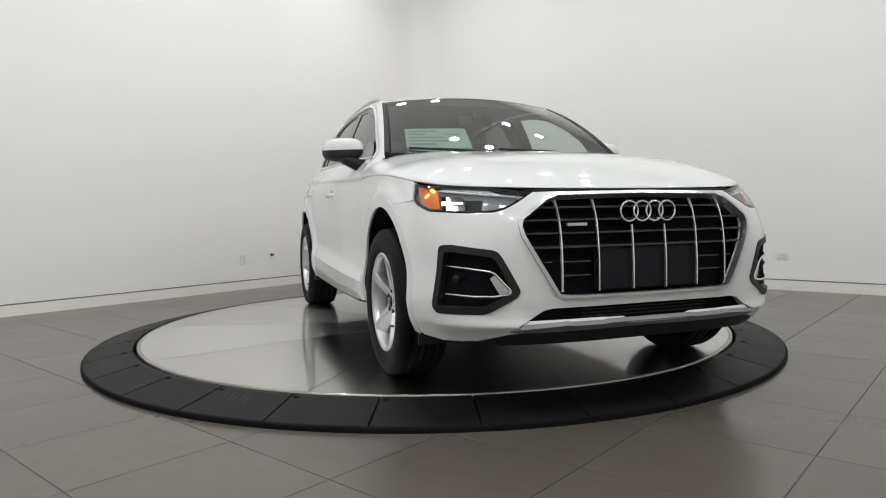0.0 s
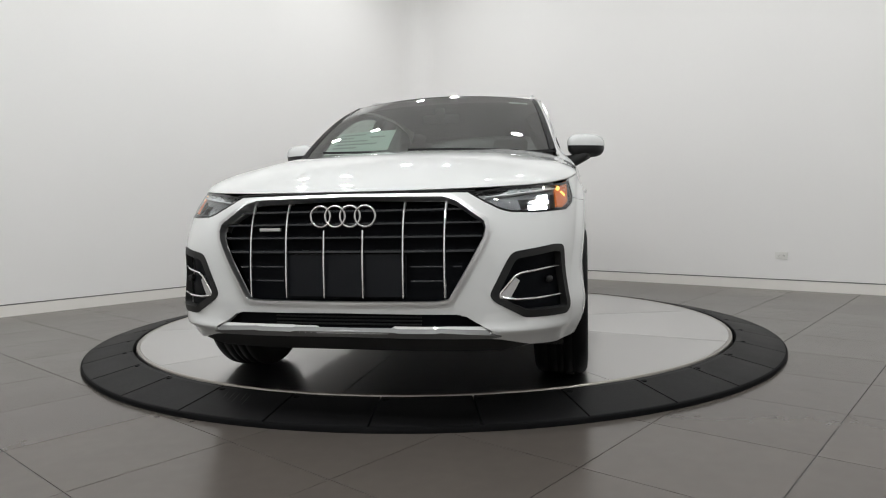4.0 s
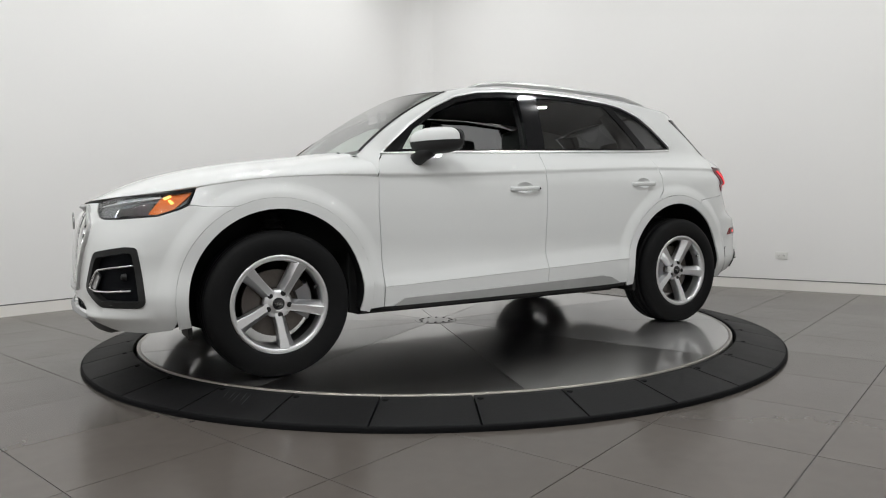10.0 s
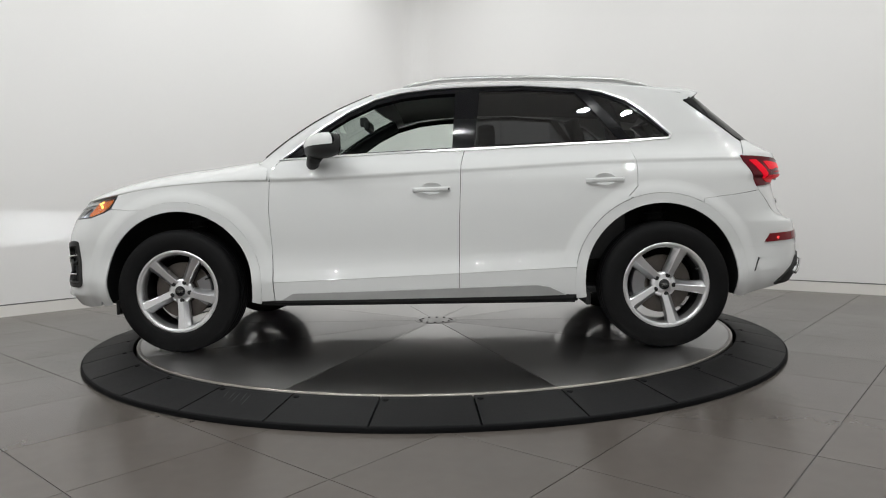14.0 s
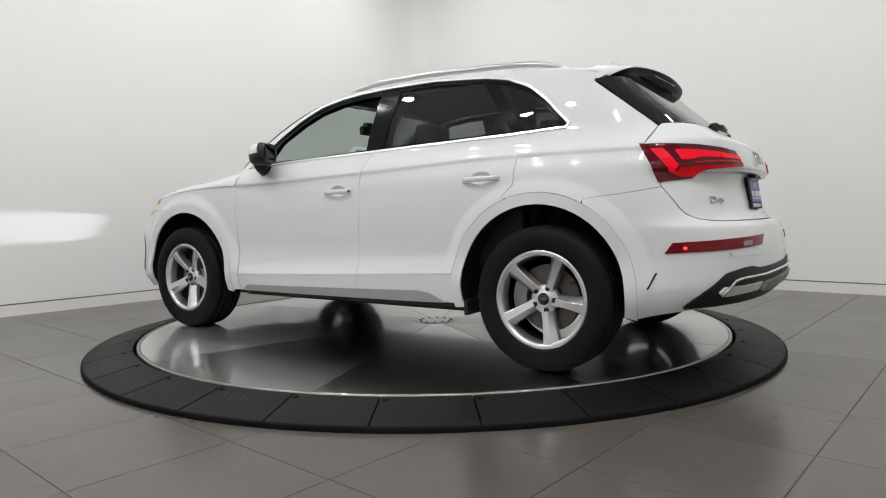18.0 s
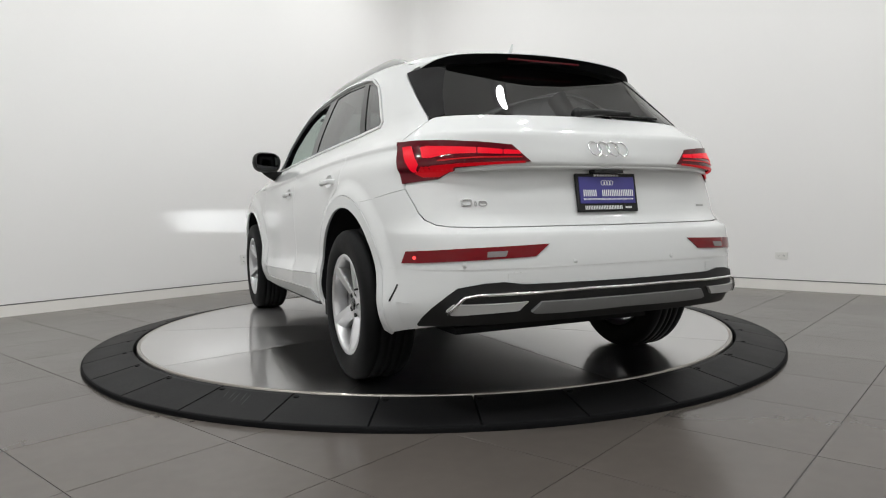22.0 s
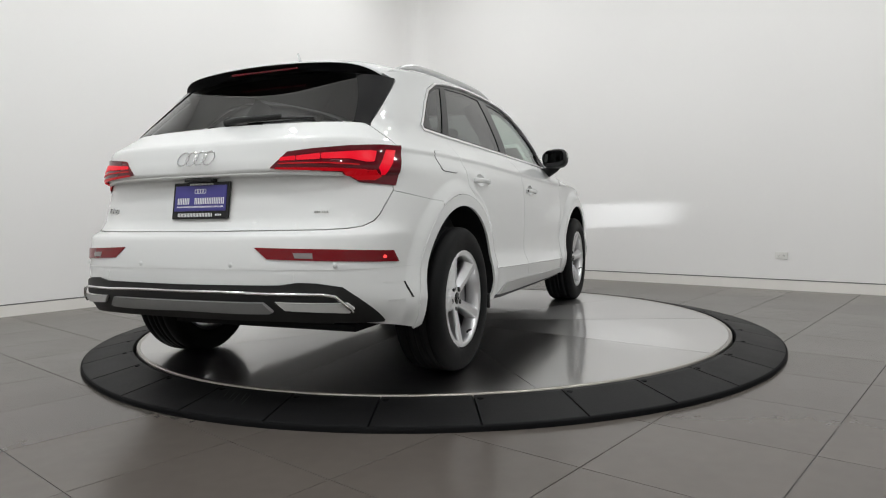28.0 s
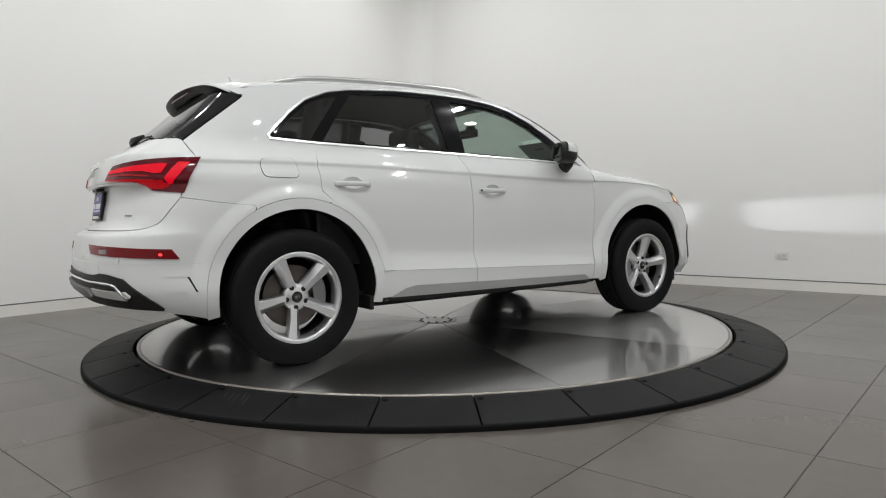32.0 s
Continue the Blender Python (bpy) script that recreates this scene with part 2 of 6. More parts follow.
bm = bmesh.new()
lathe(bm, [(1.5, -0.068), (R_IN + 0.002, -0.068), (R_IN + 0.002, -0.03)], 96)
part("inner_well", bm, BLACK_EDGE, ramp)
bm = bmesh.new()
lathe(bm, [(R_OUT - 0.006, -0.0455), (R_OUT + 0.001, -0.0480), (R_OUT + 0.004, -0.052), (R_OUT + 0.005, FLOOR)], 160)
part("edge_strip", bm, BLACK_EDGE, ramp, "black outer edge strip", smooth=True)

SCUFF = shader("dusty_scuff", (0.024, 0.0245, 0.025), 0.7)
for k, (a, r0, r1) in enumerate(((-117.3, 2.075, 2.135), (-116.2, 2.07, 2.15), (-115.3, 2.075, 2.17), (-114.4, 2.07, 2.15), (-113.6, 2.08, 2.18))):
    bm = bmesh.new()
    low, high = [], []
    for j in range(6):
        t = j / 5
        r, wide = r0 + (r1 - r0) * t, 0.0008 + 0.0022 * math.sin(math.pi * t)
        for side_of, store in ((-1, low), (1, high)):
            b = radians(a + 0.7 * t) + side_of * wide / r
            store.append(bm.verts.new((r * math.cos(b), r * math.sin(b), 0.0008 - 0.001 - max(r - 2.052, 0) * 0.1845)))
    for j in range(5):
        bm.faces.new((low[j], low[j + 1], high[j + 1], high[j]))
    part("scuff_mark", bm, SCUFF, ramp, "pale dusty scuff")

disc = new("turntable_disc", None)
tagged(disc, "brushed stainless steel turning plate carrying the car", "turntable")
bm = bmesh.new()
lathe(bm, [(1.982, -0.002), (1.985, 0.0015), (1.999, 0.0015), (2.003, -0.002), (2.003, -0.06), (1.95, -0.06)], 160)
part("rim", bm, STEEL_RIM, disc, "bright steel edge band", smooth=True)
bm = bmesh.new()
seam = 0.0022
n = 12
low, high = [], []
for k in range(n + 1):
    a = -radians(18) + radians(36) * k / n
    for r, store in ((0.152, low), (1.9815, high)):
        trim = seam / r * (1 if k == 0 else -1 if k == n else 0)
        store.append((r * math.cos(a + trim), r * math.sin(a + trim)))
prism(bm, low[::-1] + high, -0.02, 0.0)
sector = part("plate", bm, PLATE, disc)
sector.rotation_euler.z = radians(19)
for k in range(1, 10):
    piece = new("plate", sector.data)
    piece.parent, piece.rotation_euler.z = disc, radians(19 + 36 * k)
bm = bmesh.new()
lathe(bm, [(0.0, 0.002), (0.147, 0.002), (0.150, -0.001), (0.150, -0.02)], 48)
part("hub_cover", bm, PLATE, disc)
bm = bmesh.new()
lathe(bm, [(0.0, 0.006), (0.006, 0.006), (0.009, 0.004), (0.010, 0.0)], 10)
for k in range(12):
    a = 2 * math.pi * k / 12
    if k == 0:
        bolt = part("bolt", bm, BOLT_STEEL, disc)
    else:
        bolt = new("bolt", bolt.data)
        bolt.parent = disc
    bolt.location = (0.115 * math.cos(a), 0.115 * math.sin(a), 0.001)
bm = bmesh.new()
lathe(bm, [(0.0, -0.021), (1.981, -0.021)], 96)
part("bed", bm, BLACK_EDGE, disc)


# ---- the car: materials ----
PAINT = vary(shader("white_car_paint", (0.675, 0.68, 0.675), 0.5, 0.0, Specular_IOR_Level=0.15, Coat_Weight=1.0, Coat_Roughness=0.014), 2.0, 0.006, 0.02)
CHROME = shader("chrome", (0.80, 0.80, 0.80), 0.12, 1.0)
WINDOW_TRIM = shader("window_trim_metal", (0.86, 0.86, 0.86), 0.30, 1.0)
SPOILER_BLACK = shader("spoiler_black", (0.005, 0.005, 0.0055), 0.35, Specular_IOR_Level=0.12)
SATIN = vary(shader("satin_aluminium", (0.60, 0.60, 0.60), 0.34, 1.0), 10, 0.05, 0.04)
GLOSS_BLACK = shader("gloss_black", (0.008, 0.008, 0.009), 0.08)
TRIM_BLACK = vary(shader("black_trim_plastic", (0.014, 0.014, 0.014), 0.5, Specular_IOR_Level=0.3), 12, 0.2, 0.06, 0.0003)
FRAME_BLACK = shader("window_frame_black", (0.006, 0.006, 0.007), 0.10, Specular_IOR_Level=0.22)
GRILLE_BLACK = shader("grille_black", (0.0050, 0.0055, 0.0070), 0.6, Specular_IOR_Level=0.06)
SLAT_BLACK = shader("grille_slat_black", (0.03, 0.031, 0.034), 0.22, Specular_IOR_Level=0.5)
SILL_STRIP = vary(shader("grey_sill_strip", (0.36, 0.36, 0.355), 0.32, 0.3), 10, 0.06, 0.04)
GREY_TRIM = vary(shader("grey_skid_plastic", (0.18, 0.18, 0.18), 0.42), 10, 0.08, 0.04)
SILL_GREY = vary(shader("satin_grey_sill", (0.58, 0.58, 0.575), 0.35, 0.25), 10, 0.06, 0.04)
DARK = shader("dark_void", (0.006, 0.006, 0.006), 0.9)
UNDER = vary(shader("underbody", (0.014, 0.014, 0.0145), 0.7, Specular_IOR_Level=0.15), 5, 0.3, 0.1, 0.002)
TYRE = vary(shader("tyre_rubber", (0.0062, 0.0062, 0.0065), 0.65, Specular_IOR_Level=0.14), 9, 0.25, 0.08, 0.0006)
ALLOY = vary(shader("silver_alloy", (0.66, 0.66, 0.67), 0.30, 0.9), 9, 0.04, 0.02)
ALLOY_DARK = shader("alloy_barrel", (0.28, 0.28, 0.29), 0.35, 1.0)
DISC_IRON = vary(shader("brake_iron", (0.11, 0.097, 0.088), 0.42, 0.7), 20, 0.25, 0.08)
CABIN = vary(shader("black_cabin_leather", (0.018, 0.018, 0.019), 0.55), 30, 0.2, 0.05, 0.0006)
GLASS = glazing("windscreen_glass", (0.72, 0.83, 0.77), 4.2)
GLASS_SIDE = glazing("side_glass", (0.78, 0.86, 0.81), 1.7)
GLASS_DARK = glazing("privacy_glass", (0.24, 0.245, 0.25), 1.85)
GLASS_REAR = glazing("rear_window_glass", (0.24, 0.245, 0.25), 2.2)
LENS = glazing("clear_lens", (0.92, 0.93, 0.94), 1.7)
LAMP_GREY = shader("lamp_housing", (0.45, 0.46, 0.47), 0.3, 0.5)
BEZEL = vary(shader("lamp_bezel", (0.115, 0.118, 0.122), 0.42, 0.2), 14, 0.2, 0.05)
AMBER_GLOW = glow("amber_marker_glow", (1.0, 0.50, 0.10), 2.0)
AMBER = shader("amber_reflector", (0.75, 0.16, 0.01), 0.25)
RED = shader("red_lens", (0.16, 0.002, 0.006), 0.1, 0.0, Specular_IOR_Level=0.3)
RED_DARK = shader("dark_red_lens", (0.095, 0.003, 0.008), 0.08, 0.0, Specular_IOR_Level=0.3)
RED_GLOW = glow("tail_light_glow", (1.0, 0.003, 0.024), 0.60)
RED_GLOW.node_tree.nodes["Principled BSDF"].inputs["Base Color"].default_value = (0.20, 0.002, 0.006, 1)
RED_GLOW.node_tree.nodes["Principled BSDF"].inputs["Specular IOR Level"].default_value = 0.12
RED_SPOT = glow("red_marker_glow", (1.0, 0.05, 0.05), 1.6)
RED_MID = glow("tail_light_soft_glow", (1.0, 0.003, 0.014), 0.26)
RED_MID.node_tree.nodes["Principled BSDF"].inputs["Base Color"].default_value = (0.20, 0.003, 0.006, 1)
RED_MID.node_tree.nodes["Principled BSDF"].inputs["Specular IOR Level"].default_value = 0.12
PROJECTOR = glow("lit_projector", (0.93, 0.97, 1.0), 40)
PAPER = vary(shader("paper", (0.66, 0.72, 0.68), 0.7), 6, 0.03)
INK = shader("ink_grey", (0.30, 0.33, 0.32), 0.7)
PLATE_BLUE = shader("plate_blue", (0.045, 0.04, 0.22), 0.35)
PLATE_WHITE = shader("plate_white", (0.8, 0.8, 0.8), 0.45)
BEAM = glow("lamp_beam", (0.95, 0.98, 1.0), 42000)
BADGE = shader("badge_chrome", (0.58, 0.58, 0.58), 0.2, 1.0)


# ---- the car: the body's form ----
def curve(*pairs):
    """A smooth function of one number through the pairs (monotone cubic)."""
    xs = np.array([p[0] for p in pairs], float)
    ys = np.array([p[1] for p in pairs], float)
    d = np.diff(ys) / np.diff(xs)
    m = np.zeros_like(ys)
    m[0], m[-1] = d[0], d[-1]
    for k in range(1, len(xs) - 1):
        if d[k - 1] * d[k] > 0:
            m[k] = 2 * d[k - 1] * d[k] / (d[k - 1] + d[k])

    def at(x):
        x = min(max(x, xs[0]), xs[-1])
        k = min(max(int(np.searchsorted(xs, x)) - 1, 0), len(xs) - 2)
        h = xs[k + 1] - xs[k]
        s = (x - xs[k]) / h
        return float((1 + 2 * s) * (1 - s) ** 2 * ys[k] + s * (1 - s) ** 2 * h * m[k] + s * s * (3 - 2 * s) * ys[k + 1] + s * s * (s - 1) * h * m[k + 1])

    return at


XA = 1.40
SIDE_Y = curve((0.18, 0.80), (0.24, 0.845), (0.30, 0.875), (0.36, 0.898), (0.42, 0.906), (0.48, 0.899), (0.56, 0.892), (0.70, 0.901), (0.85, 0.908), (0.95, 0.907), (1.00, 0.900), (1.04, 0.880), (1.08, 0.850), (1.12, 0.808), (1.15, 0.785), (1.25, 0.752), (1.40, 0.692), (1.50, 0.645), (1.60, 0.585))
SIDE_T = curve((-1.9, 0.965), (-1.4, 0.985), (-0.8, 1.0), (0.2, 1.0), (0.8, 0.985), (1.1, 0.985), (1.4, 0.99))
GLASS_T = curve((-1.9, 0.925), (-1.5, 0.962), (-1.0, 0.99), (-0.5, 1.0), (0.1, 1.0), (0.5, 0.99), (0.85, 0.965))
NOSE_X = curve((0.20, 2.16), (0.26, 2.215), (0.318, 2.255), (0.334, 2.281), (0.344, 2.281), (0.368, 2.264), (0.42, 2.270), (0.55, 2.270), (0.70, 2.260), (0.80, 2.240), (0.87, 2.200), (0.93, 2.15), (1.0, 2.10))
TAIL_X = curve((0.20, -2.16), (0.28, -2.22), (0.36, -2.295), (0.45, -2.335), (0.55, -2.335), (0.66, -2.320), (0.70, -2.311), (0.712, -2.302), (0.722, -2.275), (0.76, -2.222), (0.82, -2.208), (0.93, -2.188), (0.958, -2.190), (0.968, -2.230), (0.985, -2.238), (1.0, -2.235), (1.05, -2.220), (1.10, -2.203), (1.110, -2.196), (1.118, -2.176), (1.14, -2.138), (1.18, -2.06), (1.25, -1.968), (1.35, -1.846), (1.43, -1.757), (1.52, -1.664))
NOSE_N = curve((0.2, 2.7), (0.62, 2.75), (0.80, 2.5), (0.93, 2.4), (1.0, 2.4))
NOSE_P = curve((0.2, 5.4), (0.62, 5.4), (0.80, 4.2), (0.93, 3.0), (1.0, 2.7))
TAIL_N = curve((0.2, 2.9), (0.62, 3.0), (0.95, 2.9), (1.06, 3.4), (1.16, 4.6), (1.22, 5.0), (1.5, 5.0))
TAIL_P = curve((0.2, 5.0), (0.62, 5.7), (0.80, 5.2), (0.95, 4.5), (1.06, 4.2), (1.16, 4.8), (1.22, 5.0), (1.5, 5.0))
CREASE = curve((-2.2, 1.066), (-1.78, 1.071), (-1.26, 1.068), (-0.25, 1.030), (0.84, 0.998), (1.3, 0.998), (1.8, 1.0))
ARCHES = ((1.390, 0.393), (-1.384, 0.391))
FLARE = 0.568
DOOR_FOOT = curve((-1.2, 0.479), (-0.24, 0.4425), (0.84, 0.4025), (1.2, 0.389))


def width(x, z):
    """Half the body's width at x along the car and height z, without the rounding of nose and tail."""
    if z > 1.12:
        k = min((z - 1.12) / 0.08, 1.0)
        t = SIDE_T(x) * (1 - k) + GLASS_T(x) * k
    else:
        t = SIDE_T(x)
    y = SIDE_Y(z) * t
    d = z - CREASE(x)
    if d < 0:
        y -= 0.017 * (1 - math.exp(d / 0.010)) * math.exp(d / 0.16)
    for cx, cz in ARCHES:
        t = min(max((FLARE - math.hypot(x - cx, z - cz)) / 0.075, 0.0), 1.0)
        y += 0.023 * (0.28 * t + 0.72 * t * t * (3 - 2 * t)) * min(1.0, max(0.0, (1.01 - z) / 0.08))
    # the hollow of the doors runs out into a ledge above the sill
    k = min(max((0.92 - x) / 0.18, 0.0), 1.0) * min(max((x + 0.98) / 0.22, 0.0), 1.0)
    if k > 0 and z < 0.70:
        d = z - DOOR_FOOT(x)
        h = 0.062 + 0.034 * min(max((0.8 - x) / 1.6, 0.0), 1.0)
        if d > 0:
            t = min(d / h, 1.0)
            y += k * 0.023 * (1 - t * (1.25 - 0.25 * t))
        else:
            y += k * (SIDE_Y(DOOR_FOOT(x)) * SIDE_T(x) + 0.023 + 0.12 * d - y)
    return y


def arch_marks(cx, cz):
    """Rings of places round a wheel arch, where the body's skin needs its points."""
    return [(cx + r * math.cos(a), cz + r * math.sin(a)) for r in (0.500, 0.515, 0.530, 0.548, FLARE - 0.006, FLARE + 0.001, FLARE + 0.014) for a in (math.pi * k / 64 for k in range(-6, 71))]


def foot_marks():
    return [(x, DOOR_FOOT(x) + d) for x in (0.90 - 0.03 * k for k in range(62)) for d in (0.008, 0.03, 0.055, 0.075, 0.095, 0.11)]


def side(x, z):
    """The body's skin at x and z, left side."""
    if x > XA:
        n = NOSE_N(z)
        q = min((x - XA) / (NOSE_X(z) - XA), 1.0)
        return Vector((x, width(x, z) * max(1 - q ** NOSE_P(z), 0.0) ** (1 / n), z))
    if x < -XA:
        n = TAIL_N(z)
        q = min((-XA - x) / (-XA - TAIL_X(z)), 1.0)
        return Vector((x, width(x, z) * max(1 - q ** TAIL_P(z), 0.0) ** (1 / n), z))
    return Vector((x, width(x, z), z))


def wrapped(b, z, nose):
    """The skin at nose or tail by a bearing: b in radians from straight ahead, or from straight astern."""
    n, m = (NOSE_N(z), NOSE_P(z)) if nose else (TAIL_N(z), TAIL_P(z))
    long = (NOSE_X(z) - XA) if nose else (-XA - TAIL_X(z))
    wide = width(XA if nose else -XA, z)
    for _ in range(3):
        low, high = 0.3, 1.6
        u, v = abs(math.cos(b)) / long, abs(math.sin(b)) / wide
        for _ in range(26):
            r = (low + high) / 2
            if (r * u) ** m + (r * v) ** n < 1:
                low = r
            else:
                high = r
        x = XA + r * math.cos(b) if nose else -XA - r * math.cos(b)
        wide = width(x, z)
    return Vector((x, r * math.sin(b), z))


def nose_skin(b, z):
    return wrapped(b, z, True)


def tail_skin(b, z):
    return wrapped(b, z, False)


def front(y, z, out=0.0):
    """The nose's skin at y and z."""
    n = NOSE_N(z)
    q = min(abs(y) / width(2.0, z), 1.0)
    return Vector((XA + (NOSE_X(z) - XA) * (1 - q ** n) ** (1 / NOSE_P(z)) + out, y, z))


def rear(y, z, out=0.0):
    n = TAIL_N(z)
    q = min(abs(y) / width(-1.9, z), 1.0)
    return Vector((-XA - (-XA - TAIL_X(z)) * (1 - q ** n) ** (1 / TAIL_P(z)) - out, y, z))


def bearing(p, nose=True):
    """The bearing and height of a place on the skin of nose or tail."""
    return (math.atan2(p.y, p.x - XA) if nose else math.atan2(p.y, -XA - p.x), p.z)


def dense(outline, step):
    pts = []
    for k, p in enumerate(outline):
        q = outline[(k + 1) % len(outline)]
        n = max(1, int(math.hypot(q[0] - p[0], q[1] - p[1]) / step + 0.5))
        pts += [(p[0] + (q[0] - p[0]) * j / n, p[1] + (q[1] - p[1]) * j / n) for j in range(n)]
    return pts


def rounded(outline, radius, n=4):
    """An outline with its corners rounded."""
    pts = []
    for k in range(len(outline)):
        a, b, c = (Vector(outline[(k + j) % len(outline)]) for j in (-1, 0, 1))
        r1 = min(radius, (a - b).length * 0.45)
        r2 = min(radius, (c - b).length * 0.45)
        p, q = b + (a - b).normalized() * r1, b + (c - b).normalized() * r2
        for j in range(n + 1):
            t = j / n
            pts.append(tuple(p * (1 - t) ** 2 + b * 2 * t * (1 - t) + q * t * t))
    return pts


def inside(pts, poly):
    x, y = pts[:, 0], pts[:, 1]
    res = np.zeros(len(pts), bool)
    for k in range(len(poly)):
        x0, y0 = poly[k]
        x1, y1 = poly[(k + 1) % len(poly)]
        if y0 == y1:
            continue
        res ^= ((y0 > y) != (y1 > y)) & (x < (x1 - x0) * (y - y0) / (y1 - y0) + x0)
    return res


def skin(outline, fn, step=0.05, holes=(), lip=0.014, out=0.0, centre=(0, 0, 0.75), ridge=None, marks=()):
    """A bmesh of the piece of the surface fn(a, b) within an outline, its rim turned inwards by lip. out: how far it stands proud."""
    from mathutils.geometry import delaunay_2d_cdt
    loops = [dense(outline, step * 0.6)] + [dense(h, step * 0.6) for h in holes]
    pts, edges = [], []
    for loop in loops:
        k0 = len(pts)
        pts += loop
        edges += [(k0 + k, k0 + (k + 1) % len(loop)) for k in range(len(loop))]
    rim = np.array(pts)
    lo, hi = rim.min(0), rim.max(0)
    gx, gy = np.meshgrid(np.arange(lo[0] + step / 2, hi[0], step), np.arange(lo[1] + step / 2, hi[1], step))
    grid = np.stack([gx.ravel(), gy.ravel()], 1)
    if len(grid):
        ok = inside(grid, loops[0])
        for h in loops[1:]:
            ok &= ~inside(grid, h)
        grid = grid[ok]
        if len(grid):
            near = np.min(np.hypot(grid[:, None, 0] - rim[None, :, 0], grid[:, None, 1] - rim[None, :, 1]), axis=1)
            grid = grid[near > step * 0.42]
    if ridge:
        xs = np.arange(lo[0], hi[0], step * 0.6)
        line = np.array([(x, ridge(x) + d) for x in xs for d in (0.012, 0.0, -0.007, -0.022)])
        line = line[inside(line, loops[0])]
        near = np.min(np.hypot(line[:, None, 0] - rim[None, :, 0], line[:, None, 1] - rim[None, :, 1]), axis=1)
        line = line[near > 0.005]
        far = np.min(np.hypot(grid[:, None, 0] - line[None, :, 0], grid[:, None, 1] - line[None, :, 1]), axis=1) > step * 0.5
        grid = np.concatenate([grid[far], line])
    if len(marks):
        line = np.array(marks)
        line = line[inside(line, loops[0])]
        for h in loops[1:]:
            line = line[~inside(line, h)]
        if len(line):
            near = np.min(np.hypot(line[:, None, 0] - rim[None, :, 0], line[:, None, 1] - rim[None, :, 1]), axis=1)
            line = line[near > 0.004]
        if len(line):
            far = np.min(np.hypot(grid[:, None, 0] - line[None, :, 0], grid[:, None, 1] - line[None, :, 1]), axis=1) > step * 0.4
            grid = np.concatenate([grid[far], line])
    allp = [Vector(p) for p in pts] + [Vector(p) for p in grid]
    verts, _, faces, *_ = delaunay_2d_cdt(allp, edges, [], 1, 1e-6)
    bm = bmesh.new()
    place = [fn(v.x, v.y) for v in verts]
    made = [bm.verts.new(p) for p in place]
    middles = np.array([[sum(verts[k].x for k in f) / len(f), sum(verts[k].y for k in f) / len(f)] for f in faces])
    keep = np.ones(len(faces), bool)
    for h in loops[1:]:
        keep &= ~inside(middles, h)
    for f, good in zip(faces, keep):
        if not good:
            continue
        try:
            bm.faces.new([made[k] for k in f])
        except ValueError:
            pass
    loose = [v for v in bm.verts if not v.link_faces]
    bmesh.ops.delete(bm, geom=loose, context="VERTS")
    bmesh.ops.recalc_face_normals(bm, faces=bm.faces[:])
    bm.normal_update()
    ref = Vector(centre)
    score = sum((f.calc_center_median() - ref).dot(f.normal) * f.calc_area() for f in bm.faces)
    if score < 0:
        bmesh.ops.reverse_faces(bm, faces=bm.faces[:])
        bm.normal_update()
    for f in bm.faces:
        f.smooth = True
    if out:
        shift = [(v, v.normal.copy()) for v in bm.verts]
        for v, n in shift:
            v.co += n * out
    if lip:
        rim_edges = [e for e in bm.edges if e.is_boundary]
        normals = {v: v.normal.copy() for e in rim_edges for v in e.verts}
        for e in rim_edges:
            e.smooth = False
        made = bmesh.ops.extrude_edge_only(bm, edges=rim_edges)["geom"]
        new_verts = [g for g in made if isinstance(g, bmesh.types.BMVert)]
        old = list(normals.items())
        from mathutils.kdtree import KDTree
        tree = KDTree(len(old))
        for k, (v, n) in enumerate(old):
            tree.insert(v.co, k)
        tree.balance()
        for v in new_verts:
            v.co -= old[tree.find(v.co)[1]][1] * lip
        for g in made:
            if isinstance(g, bmesh.types.BMFace):
                g.smooth = False
    return bm


def mirrored(fn):
    def other(a, b):
        p = fn(a, b)
        return Vector((p.x, -p.y, p.z))
    return other


def both_sides(name, outline, fn, mat, parent, label="", **options):
    """A part on the left and its mirror image on the right."""
    pair = []
    for f in (fn, mirrored(fn)):
        pair.append(part(name, skin(outline, f, **options), mat, parent, label))
    return pair


def arc(cx, cz, r, a0, a1, n=16):
    return [(cx + r * math.cos(radians(a0 + (a1 - a0) * k / n)), cz + r * math.sin(radians(a0 + (a1 - a0) * k / n))) for k in range(n + 1)]


def handle_cup(x, z, grow=1.0):
    return [(x + 0.062 * grow * math.cos(a), z + 0.034 * grow * math.sin(a)) for a in (2 * math.pi * k / 20 for k in range(20))]


car = new("car", None)
tagged(car, "white five-door sport utility car with silver wheels on the turntable", "car")

# shut lines and edges, as x, z on the left side
G = 0.0016
HOOD_EDGE = curve((0.80, 0.996), (1.0, 0.994), (1.2, 0.987), (1.4, 0.975), (1.6, 0.953), (1.767, 0.926))
BELT = curve((-1.53, 1.212), (-1.2, 1.190), (-0.3, 1.157), (0.4, 1.133), (0.80, 1.116))
SILL = 0.296
AR = 0.431
FR, RR = ARCHES

WIN = [(0.790, 1.118), (0.58, 1.290), (0.415, 1.397), (0.25, 1.474), (0.085, 1.514), (-0.082, 1.532), (-0.31, 1.542), (-0.62, 1.542), (-0.96, 1.515), (-1.10, 1.489), (-1.24, 1.433), (-1.345, 1.352), (-1.478, 1.222), (-1.47, 1.206), (-1.2, 1.190), (-0.3, 1.161), (0.4, 1.137)]


